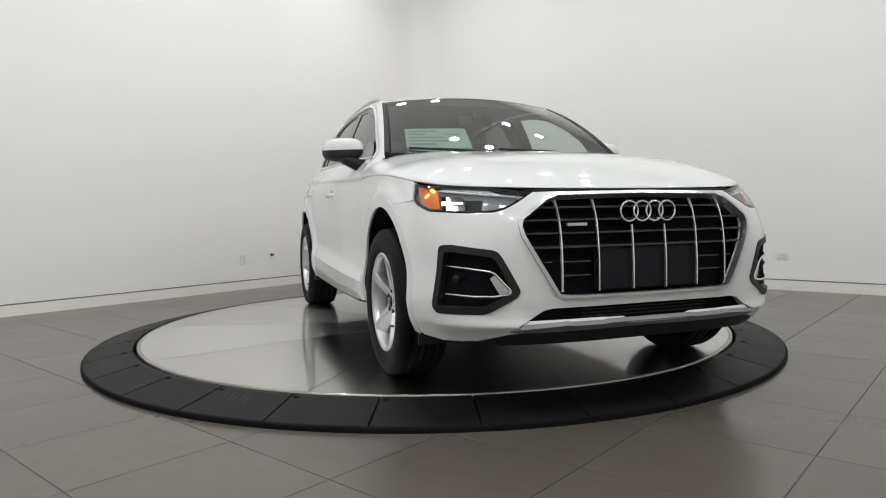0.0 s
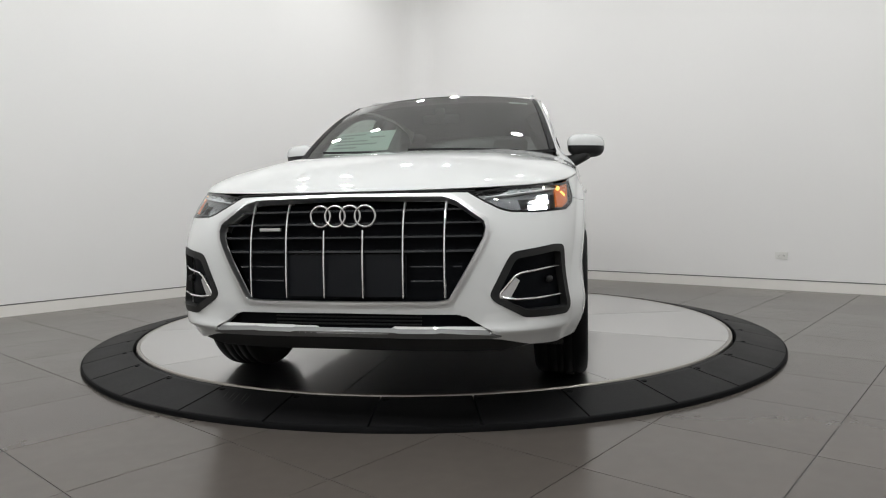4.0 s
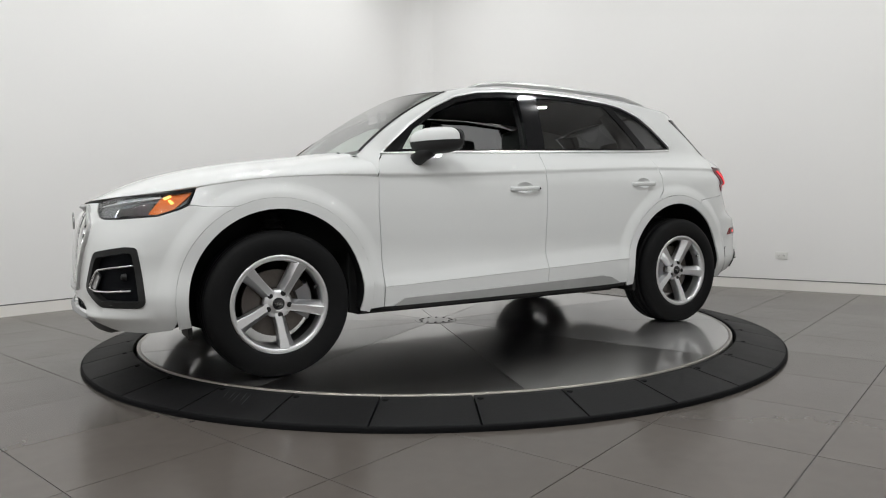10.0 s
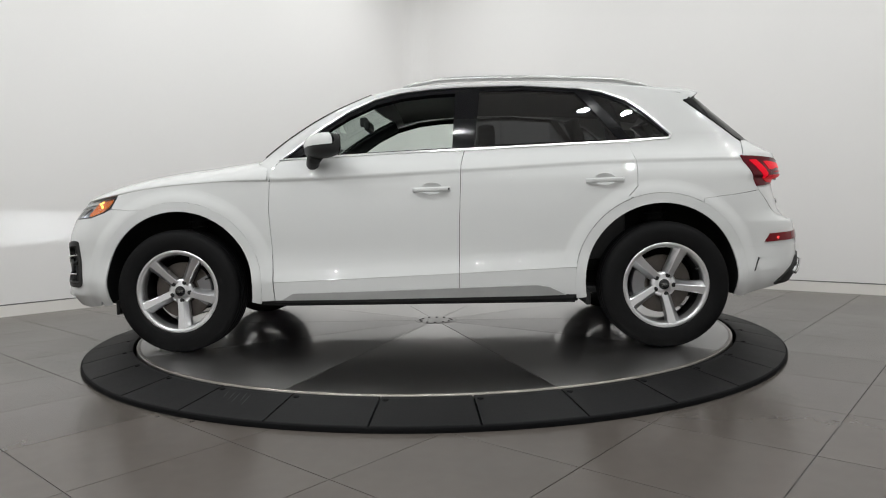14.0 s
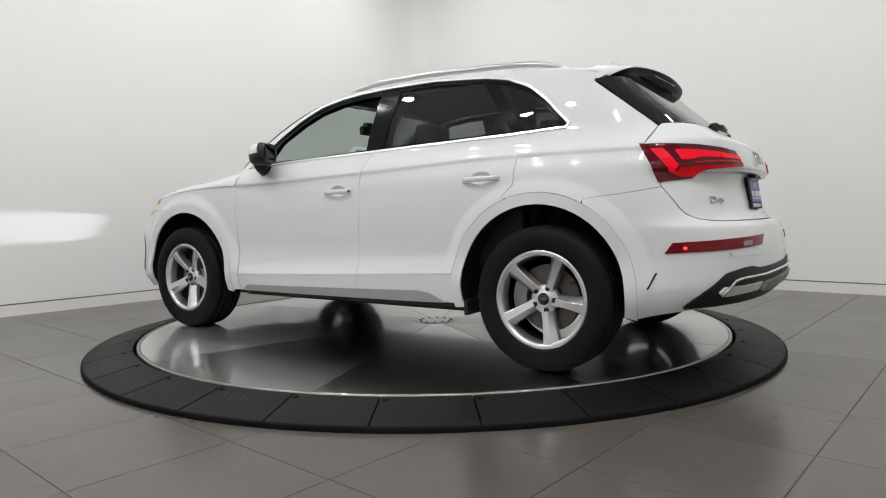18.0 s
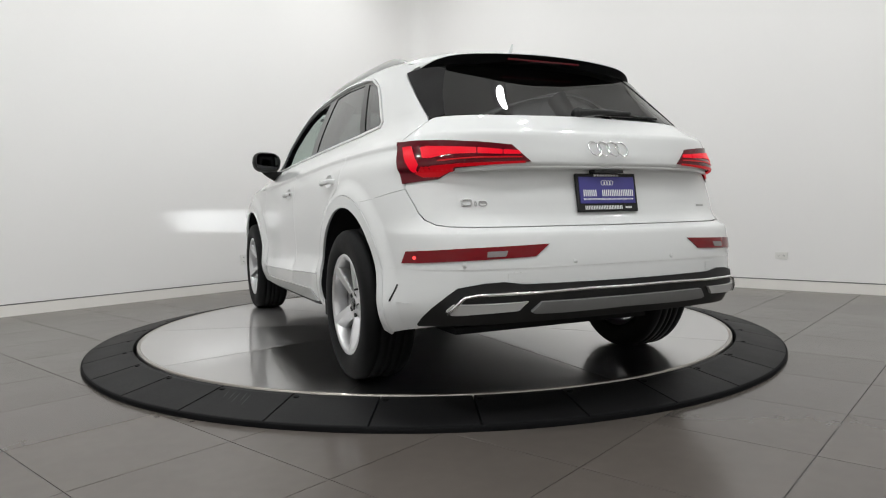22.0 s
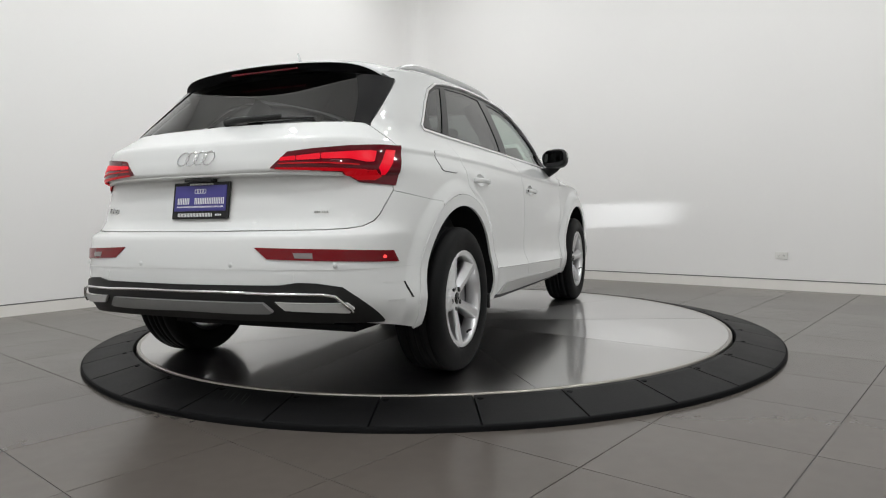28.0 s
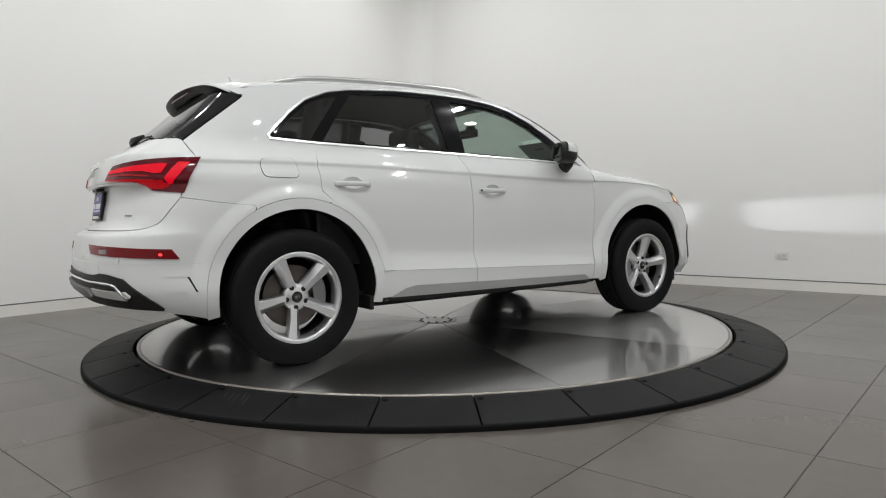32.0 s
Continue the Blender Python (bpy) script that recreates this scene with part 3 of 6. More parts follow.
def inset(outline, d):
    """An outline drawn in by d (or out, below nought)."""
    area = sum(a[0] * b[1] - b[0] * a[1] for a, b in zip(outline, outline[1:] + outline[:1]))
    s = 1 if area > 0 else -1
    pts = []
    for k in range(len(outline)):
        a, b, c = (Vector(outline[(k + j) % len(outline)]) for j in (-1, 0, 1))
        n1 = Vector((-(b - a).y, (b - a).x)).normalized() * s
        n2 = Vector((-(c - b).y, (c - b).x)).normalized() * s
        n = (n1 + n2)
        n = n / max(n.length_squared / 2, 0.35)
        pts.append(tuple(b + n * d))
    return pts


fender = [(1.757, 0.925), (1.793, 0.846), (1.70, 0.8375), (1.62, 0.8375)]
fender += arc(*FR, 0.4863, 66.1, 180 + 12, 16)
fender += [(0.838 + G, SILL), (0.845 + G, 0.605), (0.857 + G, 0.826), (0.848 + G, 0.985)]
fender += [(x, HOOD_EDGE(x) - G) for x in (0.95, 1.1, 1.25, 1.4, 1.55, 1.68)]
FRONT_MARKS, REAR_MARKS = arch_marks(*FR), arch_marks(*RR)
both_sides("front_fender", fender, side, PAINT, car, step=0.03, marks=FRONT_MARKS)

arch_f = arc(*FR, 0.485, 46, 194, 24) + arc(*FR, AR, 194, -15, 32) + arc(*FR, 0.485, -14, 46, 8)[:-1]
both_sides("wheel_arch_trim", arch_f, side, PAINT, car, step=0.04, out=0.002, lip=0.012)
arch_r = arc(*RR, 0.488, -12, 193, 30) + arc(*RR, 0.432, 193, -13, 32)
both_sides("wheel_arch_trim", arch_r, side, PAINT, car, step=0.04, out=0.002, lip=0.012)

door_f = [(0.838 - G, 0.4038), (0.845 - G, 0.605), (0.857 - G, 0.826), (0.848 - G, 1.005), (0.8435, 1.035), (0.830, 1.070), (0.797, 1.108)]
door_f += [(x, BELT(x) - 0.004) for x in (0.6, 0.4, 0.2, 0.0, -0.15, -0.276)]
door_f += [(-0.258 + G, 1.065), (-0.244 + G, 0.709), (-0.239 + G, 0.4438)]
front_doors = both_sides("front_door", door_f, side, PAINT, car, ridge=CREASE, step=0.03, marks=FRONT_MARKS + foot_marks(), holes=[handle_cup(-0.088, 0.928)])
door_r = [(-0.239 - G, 0.4438), (-0.244 - G, 0.709), (-0.258 - G, 1.065), (-0.281, BELT(-0.281) - 0.004)]
door_r += [(x, BELT(x) - 0.004) for x in (-0.45, -0.6, -0.8, -1.0, -1.15, -1.225)]
door_r += [(-1.258 + G, 1.06), (-1.253 + G, 0.921), (-1.195, 0.862)] + arc(*RR, 0.4908, 70, 12, 10) + [(-0.902, 0.4690)]
rear_doors = both_sides("rear_door", door_r, side, PAINT, car, ridge=CREASE, step=0.03, marks=REAR_MARKS + foot_marks(), holes=[handle_cup(-1.070, 0.962)])
low_f = [(0.838 - G, 0.4012), (-0.239 + G, 0.4412), (-0.237 + G, 0.318), (0.836 - G, SILL)]
low_r = [(-0.239 - G, 0.4412), (-0.899, 0.4664), (-0.910, 0.312), (-0.237 - G, 0.318)]
for doors, outline in ((front_doors, low_f), (rear_doors, low_r)):
    for door, f in zip(doors, (side, mirrored(side))):
        part("lower_door_trim", skin(outline, f, 0.06), PAINT, door)
sill_trim = [(0.79, 0.300), (0.725, 0.338), (0.3, 0.347), (-0.4, 0.363), (-0.68, 0.370), (-0.75, 0.358), (-0.845, 0.312), (-0.6, 0.308), (0.3, 0.302)]
both_sides("sill_trim", sill_trim, side, SILL_STRIP, car, "matt grey sill strip", step=0.05, out=0.010, lip=0.02)
sill_low = [(0.87, 0.300), (0.84, 0.278), (-0.89, 0.284), (-0.915, 0.314)]
both_sides("rocker_panel", sill_low, side, TRIM_BLACK, car, step=0.06, out=-0.012)

quarter = [(-1.222 - G, BELT(-1.22) - 0.004), (-1.36, BELT(-1.36) - 0.006)] + inset(WIN, -0.0125)[13:7:-1]
quarter += [(-1.05, 1.545), (-1.2, 1.536), (-1.4, 1.510), (-1.545, 1.484), (-1.60, 1.474), (-1.640, 1.464), (-1.605, 1.442)]
quarter += [(-1.580, 1.430), (-1.70, 1.337), (-1.80, 1.259), (-1.905, 1.176), (-1.870, 1.083), (-1.953, 0.900), (-1.954, 0.888), (-1.80, 0.864), (-1.62, 0.8440)]
quarter += arc(*RR, 0.4900, 118, 71, 12)
quarter += [(-1.195 - G, 0.860), (-1.253 - G, 0.917), (-1.258 - G, 1.06)]
quarters = both_sides("rear_quarter_panel", quarter, side, PAINT, car, ridge=CREASE, step=0.03, marks=REAR_MARKS)

# front bumper, as one wrapped skin with openings
def ahead(points):
    return [bearing(front(y, z)) for y, z in points]


def astern(points):
    return [bearing(rear(y, z), False) for y, z in points]


def along(points):
    return [bearing(side(x, z), x > 0) for x, z in points]


GRILLE = [(0.0, 0.446), (0.370, 0.448), (0.415, 0.456), (0.545, 0.690), (0.553, 0.728), (0.545, 0.757), (0.435, 0.833), (0.385, 0.850), (0.0, 0.858)]
FOG = [(0.926, 0.654), (0.874, 0.658), (0.694, 0.634), (0.671, 0.604), (0.605, 0.476), (0.621, 0.452), (0.733, 0.390), (0.940, 0.388), (0.961, 0.410)]
INTAKE = [(0.0, 0.408), (0.44, 0.405), (0.475, 0.396), (0.575, 0.338), (0.565, 0.330), (0.0, 0.345)]


def half_ring(points):
    """A left half outline, closed by its mirror image."""
    return points + [(-a, b) for a, b in reversed(points) if abs(a) > 1e-6]


HEAD_LOW = [(0.560, 0.867), (0.620, 0.825), (0.670, 0.797), (0.712, 0.786), (0.82, 0.784)] + along([(1.93, 0.794), (1.84, 0.822), (1.800, 0.848)])
bumper_half = ahead([(0.0, 0.312), (0.50, 0.312), (0.60, 0.300), (0.70, 0.272)]) + along([(1.97, 0.262), (1.885, 0.275)])
bumper_half += along(arc(*FR, 0.4856, -10, 65.7, 36)) + along([(1.62, 0.836), (1.70, 0.836), (1.797, 0.8425)]) + HEAD_LOW[:-1][::-1]
bumper_half += ahead([(0.465, 0.8655), (0.44, 0.8665), (0.0, 0.8695)])
bumper = part("front_bumper", skin(half_ring(bumper_half), nose_skin, 0.045, ridge=lambda b: 0.340, marks=along([p for p in FRONT_MARKS if 1.5 < p[0] < 2.1]), holes=[half_ring(ahead(GRILLE)), half_ring(ahead(INTAKE)), rounded(FOG, 0.02), [(-a, b) for a, b in reversed(rounded(FOG, 0.02))]], lip=0.03), PAINT, car)

# hood
HOOD_Z = curve((0.70, 1.150), (0.95, 1.142), (1.1, 1.131), (1.4, 1.105), (1.7, 1.062), (1.9, 1.014), (2.05, 0.957), (2.15, 0.903), (2.20, 0.882))
HOOD_EDGE_Z = curve((0.70, 0.999), (1.0, 0.998), (1.2, 0.991), (1.4, 0.979), (1.6, 0.957), (1.767, 0.930), (1.95, 0.903), (2.1, 0.888), (2.2, 0.878))


def hood_half(x):
    return side(x, HOOD_EDGE_Z(x)).y


def hood_reach(y):
    lo, hi = 0.9, NOSE_X(0.885)
    for _ in range(24):
        mid = (lo + hi) / 2
        if hood_half(mid) > abs(y):
            lo = mid
        else:
            hi = mid
    return lo


def hood_height(x, y):
    q = min(abs(y) / max(hood_half(x), 0.02), 1.0)
    crown = (1 - q ** (2.3 + 3.2 * min(max((1.35 - x) / 0.5, 0.0), 1.0) ** 1.5)) ** (1 / 1.6)
    e, c = HOOD_EDGE_Z(x), HOOD_Z(x)
    z = e + (c - e) * crown
    ridge = 0.006 * math.exp(-((abs(y) - 0.50 - 0.06 * (x - 1.4)) / 0.05) ** 2) * min(max((2.1 - x) / 0.4, 0), 1)
    return z + ridge * crown


def cowl(y):
    return 0.99 - 0.075 * (y / 0.762) ** 2


bm = bmesh.new()
NP, NQ = 30, 56
qs = [math.sin(math.pi / 2 * (2 * j / NQ - 1)) for j in range(NQ + 1)]
rows = []
for i in range(NP + 1):
    p = i / NP
    p = 1 - (1 - p) ** 1.6
    row = []
    for q in qs:
        s = q
        x_end = hood_reach(abs(s) * 0.868)
        x0 = cowl(s * 0.868) - 0.03
        k = min(max((abs(s) - 0.90) / 0.06, 0.0), 1.0)
        x0 = x0 + (max(x0, 0.852) - x0) * k
        x = x0 + (x_end - x0) * p
        y = s * (0.868 + max(hood_half(x) - 0.868, 0.0) * abs(s) ** 8)
        y = math.copysign(min(abs(y), hood_half(x)), y)
        row.append(bm.verts.new((x, y, hood_height(x, y) if i < NP else HOOD_EDGE_Z(x))))
    rows.append(row)
for a, b in zip(rows, rows[1:]):
    for j in range(NQ):
        bm.faces.new((a[j], a[j + 1], b[j + 1], b[j]))
bmesh.ops.recalc_face_normals(bm, faces=bm.faces[:])
if sum(f.normal.z for f in bm.faces) < 0:
    bmesh.ops.reverse_faces(bm, faces=bm.faces[:])
rim = [e for e in bm.edges if e.is_boundary]
for e in rim:
    e.smooth = False
made = bmesh.ops.extrude_edge_only(bm, edges=rim)["geom"]
for v in made:
    if isinstance(v, bmesh.types.BMVert):
        if v.co.x > 1.75:
            v.co.x -= 0.020
            v.co.z -= 0.003
        else:
            v.co.z -= 0.022
            v.co.y *= 0.985
for f in bm.faces:
    f.smooth = True
hood = part("hood", bm, PAINT, car)
# a black bar added in the hood's front gap, for its shade
bm = bmesh.new()
tube(bm, [front(-0.50 + 1.0 * k / 24, 0.8735 - 0.003 * abs(2 * k / 24 - 1) ** 3, -0.004) for k in range(25)], 0.0050, 6)
part("hood_gap_line", bm, DARK, hood, "black strip added for the shade in the hood's gap")


# greenhouse
def screen(q, p):
    """The windscreen: q across, -1 to 1; p up, 0 to 1."""
    a = Vector((0.99 - 0.075 * q * q, 0.762 * q, 1.105 + 0.010 * q * q))
    b = Vector((0.375 - 0.10 * q * q, 0.608 * q, 1.548 - 0.034 * q * q))
    c = a.lerp(b, p)
    bulge = 0.035 * 4 * p * (1 - p)
    return c + Vector((0.55, 0, 0.83)) * bulge


ROOF_Z = curve((-1.66, 1.540), (-1.4, 1.568), (-1.1, 1.588), (-0.7, 1.604), (-0.3, 1.608), (0.05, 1.592), (0.25, 1.567), (0.40, 1.540))
ROOF_EDGE = curve((-1.66, 1.462), (-1.5, 1.490), (-1.2, 1.530), (-0.8, 1.553), (-0.4, 1.562), (0.0, 1.551), (0.15, 1.533), (0.28, 1.492))


def roof(x, q):
    e = ROOF_EDGE(x)
    wide = width(x, e)
    y = q * wide
    z = e + (ROOF_Z(x) - e) * (1 - abs(q) ** 2.6) ** (1 / 1.8)
    return Vector((x, y, z))


bm = bmesh.new()
NX, NQ = 36, 40
rows = []
for i in range(NX + 1):
    row = []
    for j in range(NQ + 1):
        q = math.sin(math.pi / 2 * (2 * j / NQ - 1))
        x0, x1 = 0.37 - 0.10 * q * q, -1.56 + 0.03 * q * q
        p = roof(x0 + (x1 - x0) * i / NX, q)
        k = max(0.0, 1 - i / NX * (x0 - x1) / 0.40) ** 2
        row.append(bm.verts.new(p.lerp(screen(q, 1.0) + (p - roof(x0, q)) * Vector((1, 0, 0)).x, k) if i else screen(q, 1.0)))
    rows.append(row)
for a, b in zip(rows, rows[1:]):
    for j in range(NQ):
        bm.faces.new((a[j], a[j + 1], b[j + 1], b[j]))
# its edge turns down to the side of the body
for end in (0, NQ):
    fold = []
    for row in rows:
        p = side(row[end].co.x, ROOF_EDGE(row[end].co.x) - 0.007)
        fold.append(bm.verts.new((p.x, (p.y - 0.001) * (1 if end else -1), p.z)))
    for i in range(NX):
        bm.faces.new((rows[i][end], rows[i + 1][end], fold[i + 1], fold[i]))
        bm.edges.get((rows[i][end], rows[i + 1][end])).smooth = False
bmesh.ops.recalc_face_normals(bm, faces=bm.faces[:])
if sum(f.normal.z for f in bm.faces) < 0:
    bmesh.ops.reverse_faces(bm, faces=bm.faces[:])
part("roof", bm, PAINT, car, smooth=True)

bm = bmesh.new()
rows = [[bm.verts.new(screen(q, p)) for q in [2 * j / 32 - 1 for j in range(33)]] for p in [i / 16 for i in range(17)]]
for a, b in zip(rows, rows[1:]):
    for j in range(32):
        bm.faces.new((a[j], a[j + 1], b[j + 1], b[j]))
bmesh.ops.recalc_face_normals(bm, faces=bm.faces[:])
screen_glass = part("windscreen", bm, GLASS, car, smooth=True)
for sign in (1, -1):
    bm = bmesh.new()
    rows = [[bm.verts.new(screen(sign * q, p) + Vector((0.55, 0, 0.83)) * o) for q, o in ((0.968, 0.001), (0.980, 0.006), (0.992, 0.009 * (1 - p ** 6)), (0.999, 0.008 * (1 - p ** 6)), (1.0, 0.0))] for p in [0.03 + 0.965 * k / 20 for k in range(21)]]
    for a, b in zip(rows, rows[1:]):
        for j in range(4):
            bm.faces.new((a[j], a[j + 1], b[j + 1], b[j]))
    bmesh.ops.recalc_face_normals(bm, faces=bm.faces[:])
    part("screen_edge_trim", bm, TRIM_BLACK, screen_glass, "black edge moulding", smooth=True)

# door frames and side glass, as x, z on the left side
both_sides("window_chrome", inset(WIN, -0.0105), side, WINDOW_TRIM, car, "bright chrome window surround", holes=[inset(WIN, 0.0005)], step=0.05, out=0.006, lip=0.012)
both_sides("window_frame", inset(WIN, 0.002), side, FRAME_BLACK, car, "black window frame", holes=[
    [(0.655, 1.150), (0.56, 1.272), (0.40, 1.372), (0.245, 1.444), (0.085, 1.484), (-0.082, 1.503), (-0.228, 1.508), (-0.218, 1.35), (-0.208, 1.172), (0.3, 1.152)],
    [(-0.338, 1.178), (-0.356, 1.35), (-0.374, 1.518), (-0.62, 1.520), (-0.945, 1.498), (-1.065, 1.35), (-1.175, 1.203), (-0.7, 1.189)],
    [(-1.245, 1.208), (-1.14, 1.345), (-1.025, 1.487), (-1.10, 1.472), (-1.232, 1.418), (-1.335, 1.336), (-1.455, 1.220)]],
    step=0.05, out=-0.006, lip=0.03)
PILLAR_Z = curve((0.25, 1.478), (0.415, 1.401), (0.58, 1.295), (0.80, 1.112))


def pillar_point(t, s):
    """The screen pillar between the door's frame and the windscreen: t up, s across."""
    if t > 0:
        x = 0.80 + (0.262 - 0.80) * t
        z = PILLAR_Z(x)
    else:
        x, z = 0.80 + 0.055 * (-4 * t) ** 0.6, 1.112 + 0.50 * t
    inner = side(x, z) - Vector((0, 0.004, 0))
    outer = screen(1.0, t)
    p = inner.lerp(outer, s)
    return p + Vector((0.3, 0.6, 0.3)) * (0.010 * 4 * s * (1 - s))


for f, sign in ((pillar_point, 1), (mirrored(pillar_point), -1)):
    bm = bmesh.new()
    rows = [[bm.verts.new(f(t, s / 8)) for s in range(0, 9)] for t in [k / 20 for k in range(-5, 21)]]
    for a, b in zip(rows, rows[1:]):
        for j in range(8):
            bm.faces.new((a[j], a[j + 1], b[j + 1], b[j]))
    bmesh.ops.recalc_face_normals(bm, faces=bm.faces[:])
    part("screen_pillar", bm, PAINT, car, smooth=True)
    bm = bmesh.new()
    rows = [[bm.verts.new(screen(sign * 0.985, max(t, 0)) - Vector((0.004, 0, 0.004)))] + [bm.verts.new(f(t, s / 4) - Vector((0.012, 0.020 * sign, 0.012))) for s in range(4, -2, -1)] for t in [k / 20 for k in range(0, 21)]]
    for a, b in zip(rows, rows[1:]):
        for j in range(len(a) - 1):
            bm.faces.new((a[j], a[j + 1], b[j + 1], b[j]))
    bmesh.ops.recalc_face_normals(bm, faces=bm.faces[:])
    part("pillar_lining", bm, CABIN, car, "black lining of the screen pillar", smooth=True)
cant = [(0.30, 1.470), (0.25, 1.482), (0.085, 1.522), (-0.082, 1.541), (-0.31, 1.552), (-0.62, 1.552), (-1.05, 1.525), (-1.06, 1.550), (-0.8, 1.556), (-0.4, 1.565), (0.0, 1.554), (0.15, 1.536), (0.29, 1.492)]
both_sides("roof_side", cant, side, PAINT, car, step=0.05, lip=0.0)


# glass panes
both_sides("rear_door_glass", inset([(-0.338, 1.178), (-0.356, 1.35), (-0.374, 1.518), (-0.62, 1.520), (-0.945, 1.498), (-1.065, 1.35), (-1.175, 1.203), (-0.7, 1.189)], -0.01), side, GLASS_DARK, car, "dark privacy glass", step=0.08, out=-0.010, lip=0)
both_sides("quarter_glass", inset([(-1.245, 1.208), (-1.14, 1.345), (-1.025, 1.487), (-1.10, 1.472), (-1.232, 1.418), (-1.335, 1.336), (-1.455, 1.220)], -0.01), side, GLASS_DARK, car, "dark privacy glass", step=0.08, out=-0.010, lip=0)
WIN_F = [(0.655, 1.150), (0.56, 1.272), (0.40, 1.372), (0.245, 1.444), (0.085, 1.484), (-0.082, 1.503), (-0.228, 1.508), (-0.218, 1.35), (-0.208, 1.172), (0.3, 1.152)]
part("front_door_glass", skin(inset(WIN_F, -0.01), mirrored(side), 0.08, out=-0.010, lip=0), GLASS_SIDE, car, "clear glass, closed; the other front window is open")

# tail
CLEAR_LAMP = shader("clear_plastic", (0.22, 0.19, 0.19), 0.15)
GATE_LOW = astern([(0.0, 0.730), (0.62, 0.732), (0.70, 0.736), (0.742, 0.743), (0.769, 0.763), (0.784, 0.79), (0.794, 0.825)])
gate = GATE_LOW + along([(-1.956, 0.892), (-1.957, 0.903), (-1.873, 1.084), (-1.908, 1.172)]) + astern([(0.66, 1.188), (0.0, 1.204)])
tailgate = part("tailgate", skin(half_ring(gate), tail_skin, 0.035, marks=[(-0.78 + 0.03 * k, z) for k in range(53) for z in (0.948, 0.957, 0.963, 0.969, 0.977, 0.988)], ridge=lambda b: 1.112, centre=(-1.3, 0, 0.8)), PAINT, car)
rear_low = astern([(0.0, 0.7255), (0.62, 0.7275), (0.702, 0.7315), (0.7445, 0.7395), (0.7725, 0.761), (0.7875, 0.789), (0.7975, 0.824)]) + along([(-1.957, 0.886), (-1.80, 0.8620), (-1.62, 0.842)])
rear_low += along(arc(*RR, 0.4887, 119, 192, 36)) + along([(-1.885, 0.296), (-1.97, 0.316)]) + astern([(0.76, 0.345), (0.70, 0.370), (0.0, 0.380)])
rear_bumper = part("rear_bumper", skin(half_ring(rear_low), tail_skin, 0.045, ridge=lambda b: 0.711, marks=[(a * s, b) for s in (1, -1) for a, b in along([p for p in REAR_MARKS if -2.1 < p[0] < -1.5])], centre=(-1.3, 0, 0.5)), PAINT, car)
rear_glass_half = astern([(0.0, 1.209), (0.655, 1.193), (0.668, 1.198), (0.60, 1.340), (0.55, 1.440), (0.53, 1.470), (0.40, 1.498), (0.0, 1.512)])
rear_glass = part("rear_window", skin(half_ring(rear_glass_half), tail_skin, 0.03, lip=0, centre=(-1.0, 0, 1.2)), GLASS_REAR, tailgate, "dark tinted rear window")
for s in (1, -1):
    strip = astern([(0.622, 1.197), (0.645, 1.190)]) + along([(-1.908, 1.182), (-1.80, 1.266), (-1.70, 1.345), (-1.585, 1.436)]) + astern([(0.50, 1.449), (0.572, 1.325)])
    strip = [(a * s, b) for a, b in strip]
    part("window_side_trim", skin(strip, tail_skin, 0.05, out=0.004, centre=(-1.0, 0, 1.2)), GLOSS_BLACK, tailgate)


def tip(q):
    return Vector((-1.768 + 0.06 * q * q + 0.07 * q ** 10, 0.600 * q, 1.531 - 0.032 * q * q - 0.045 * q ** 10))


def loft(name, rows, mat, parent, label="", flip=None):
    bm = bmesh.new()
    made = [[bm.verts.new(p) for p in row] for row in rows]
    for a, b in zip(made, made[1:]):
        for j in range(len(a) - 1):
            bm.faces.new((a[j], a[j + 1], b[j + 1], b[j]))
    bmesh.ops.recalc_face_normals(bm, faces=bm.faces[:])
    if flip is not None and sum(f.normal.dot(Vector(flip)) for f in bm.faces) < 0:
        bmesh.ops.reverse_faces(bm, faces=bm.faces[:])
    return part(name, bm, mat, parent, label, smooth=True)


QS = [math.sin(math.pi / 2 * (2 * j / 40 - 1)) for j in range(41)]
tops, unders = [], []
for q in QS:
    a = roof(-1.556 + 0.03 * q * q, q)
    b = tip(q)
    tops.append([a.lerp(b, t) + Vector((0, 0, 0.010 * 4 * t * (1 - t))) for t in (0, 0.2, 0.4, 0.6, 0.8, 0.95)] + [b + Vector((-0.002, 0, -0.002)), b + Vector((0.0, 0, -0.005))])
    g = rear(0.575 * q, 1.500 - 0.055 * q * q, 0.0)
    c = b + Vector((0.0, 0, -0.005))
    unders.append([c.lerp(g, t) + Vector((0.016, 0, -0.012)) * (4 * t * (1 - t)) for t in (0, 0.15, 0.35, 0.6, 0.8, 1.0)])
spoiler = loft("roof_spoiler", tops, PAINT, car, flip=(0, 0, 1))
loft("spoiler_underside", unders, SPOILER_BLACK, spoiler, "black underside", flip=(0, 0, -1))
bm = bmesh.new()
box(bm, -1.752, -1.742, -0.20, 0.20, 1.499, 1.508, 0.002)
part("brake_light", bm, RED_DARK, spoiler, "dark red high brake light strip")

# the shelf that runs over the number plate
bm = bmesh.new()
rows = []
for k in range(41):
    y = -0.66 + 1.32 * k / 40
    p = rear(y, 0.965)
    reach = 0.012 * (1 - abs(y / 0.66) ** 6)
    base = rear(y, 0.985)
    zs = 0.966 - 0.014 * abs(y / 0.66) ** 3
    rows.append([bm.verts.new(v) for v in (base + Vector((0.01, 0, 0.004)), Vector((p.x - reach * 0.7, y, zs + 0.012)), Vector((p.x - reach, y, zs + 0.004)), Vector((p.x - reach * 0.9, y, zs - 0.006)), Vector((p.x + 0.012, y, zs - 0.004)))])
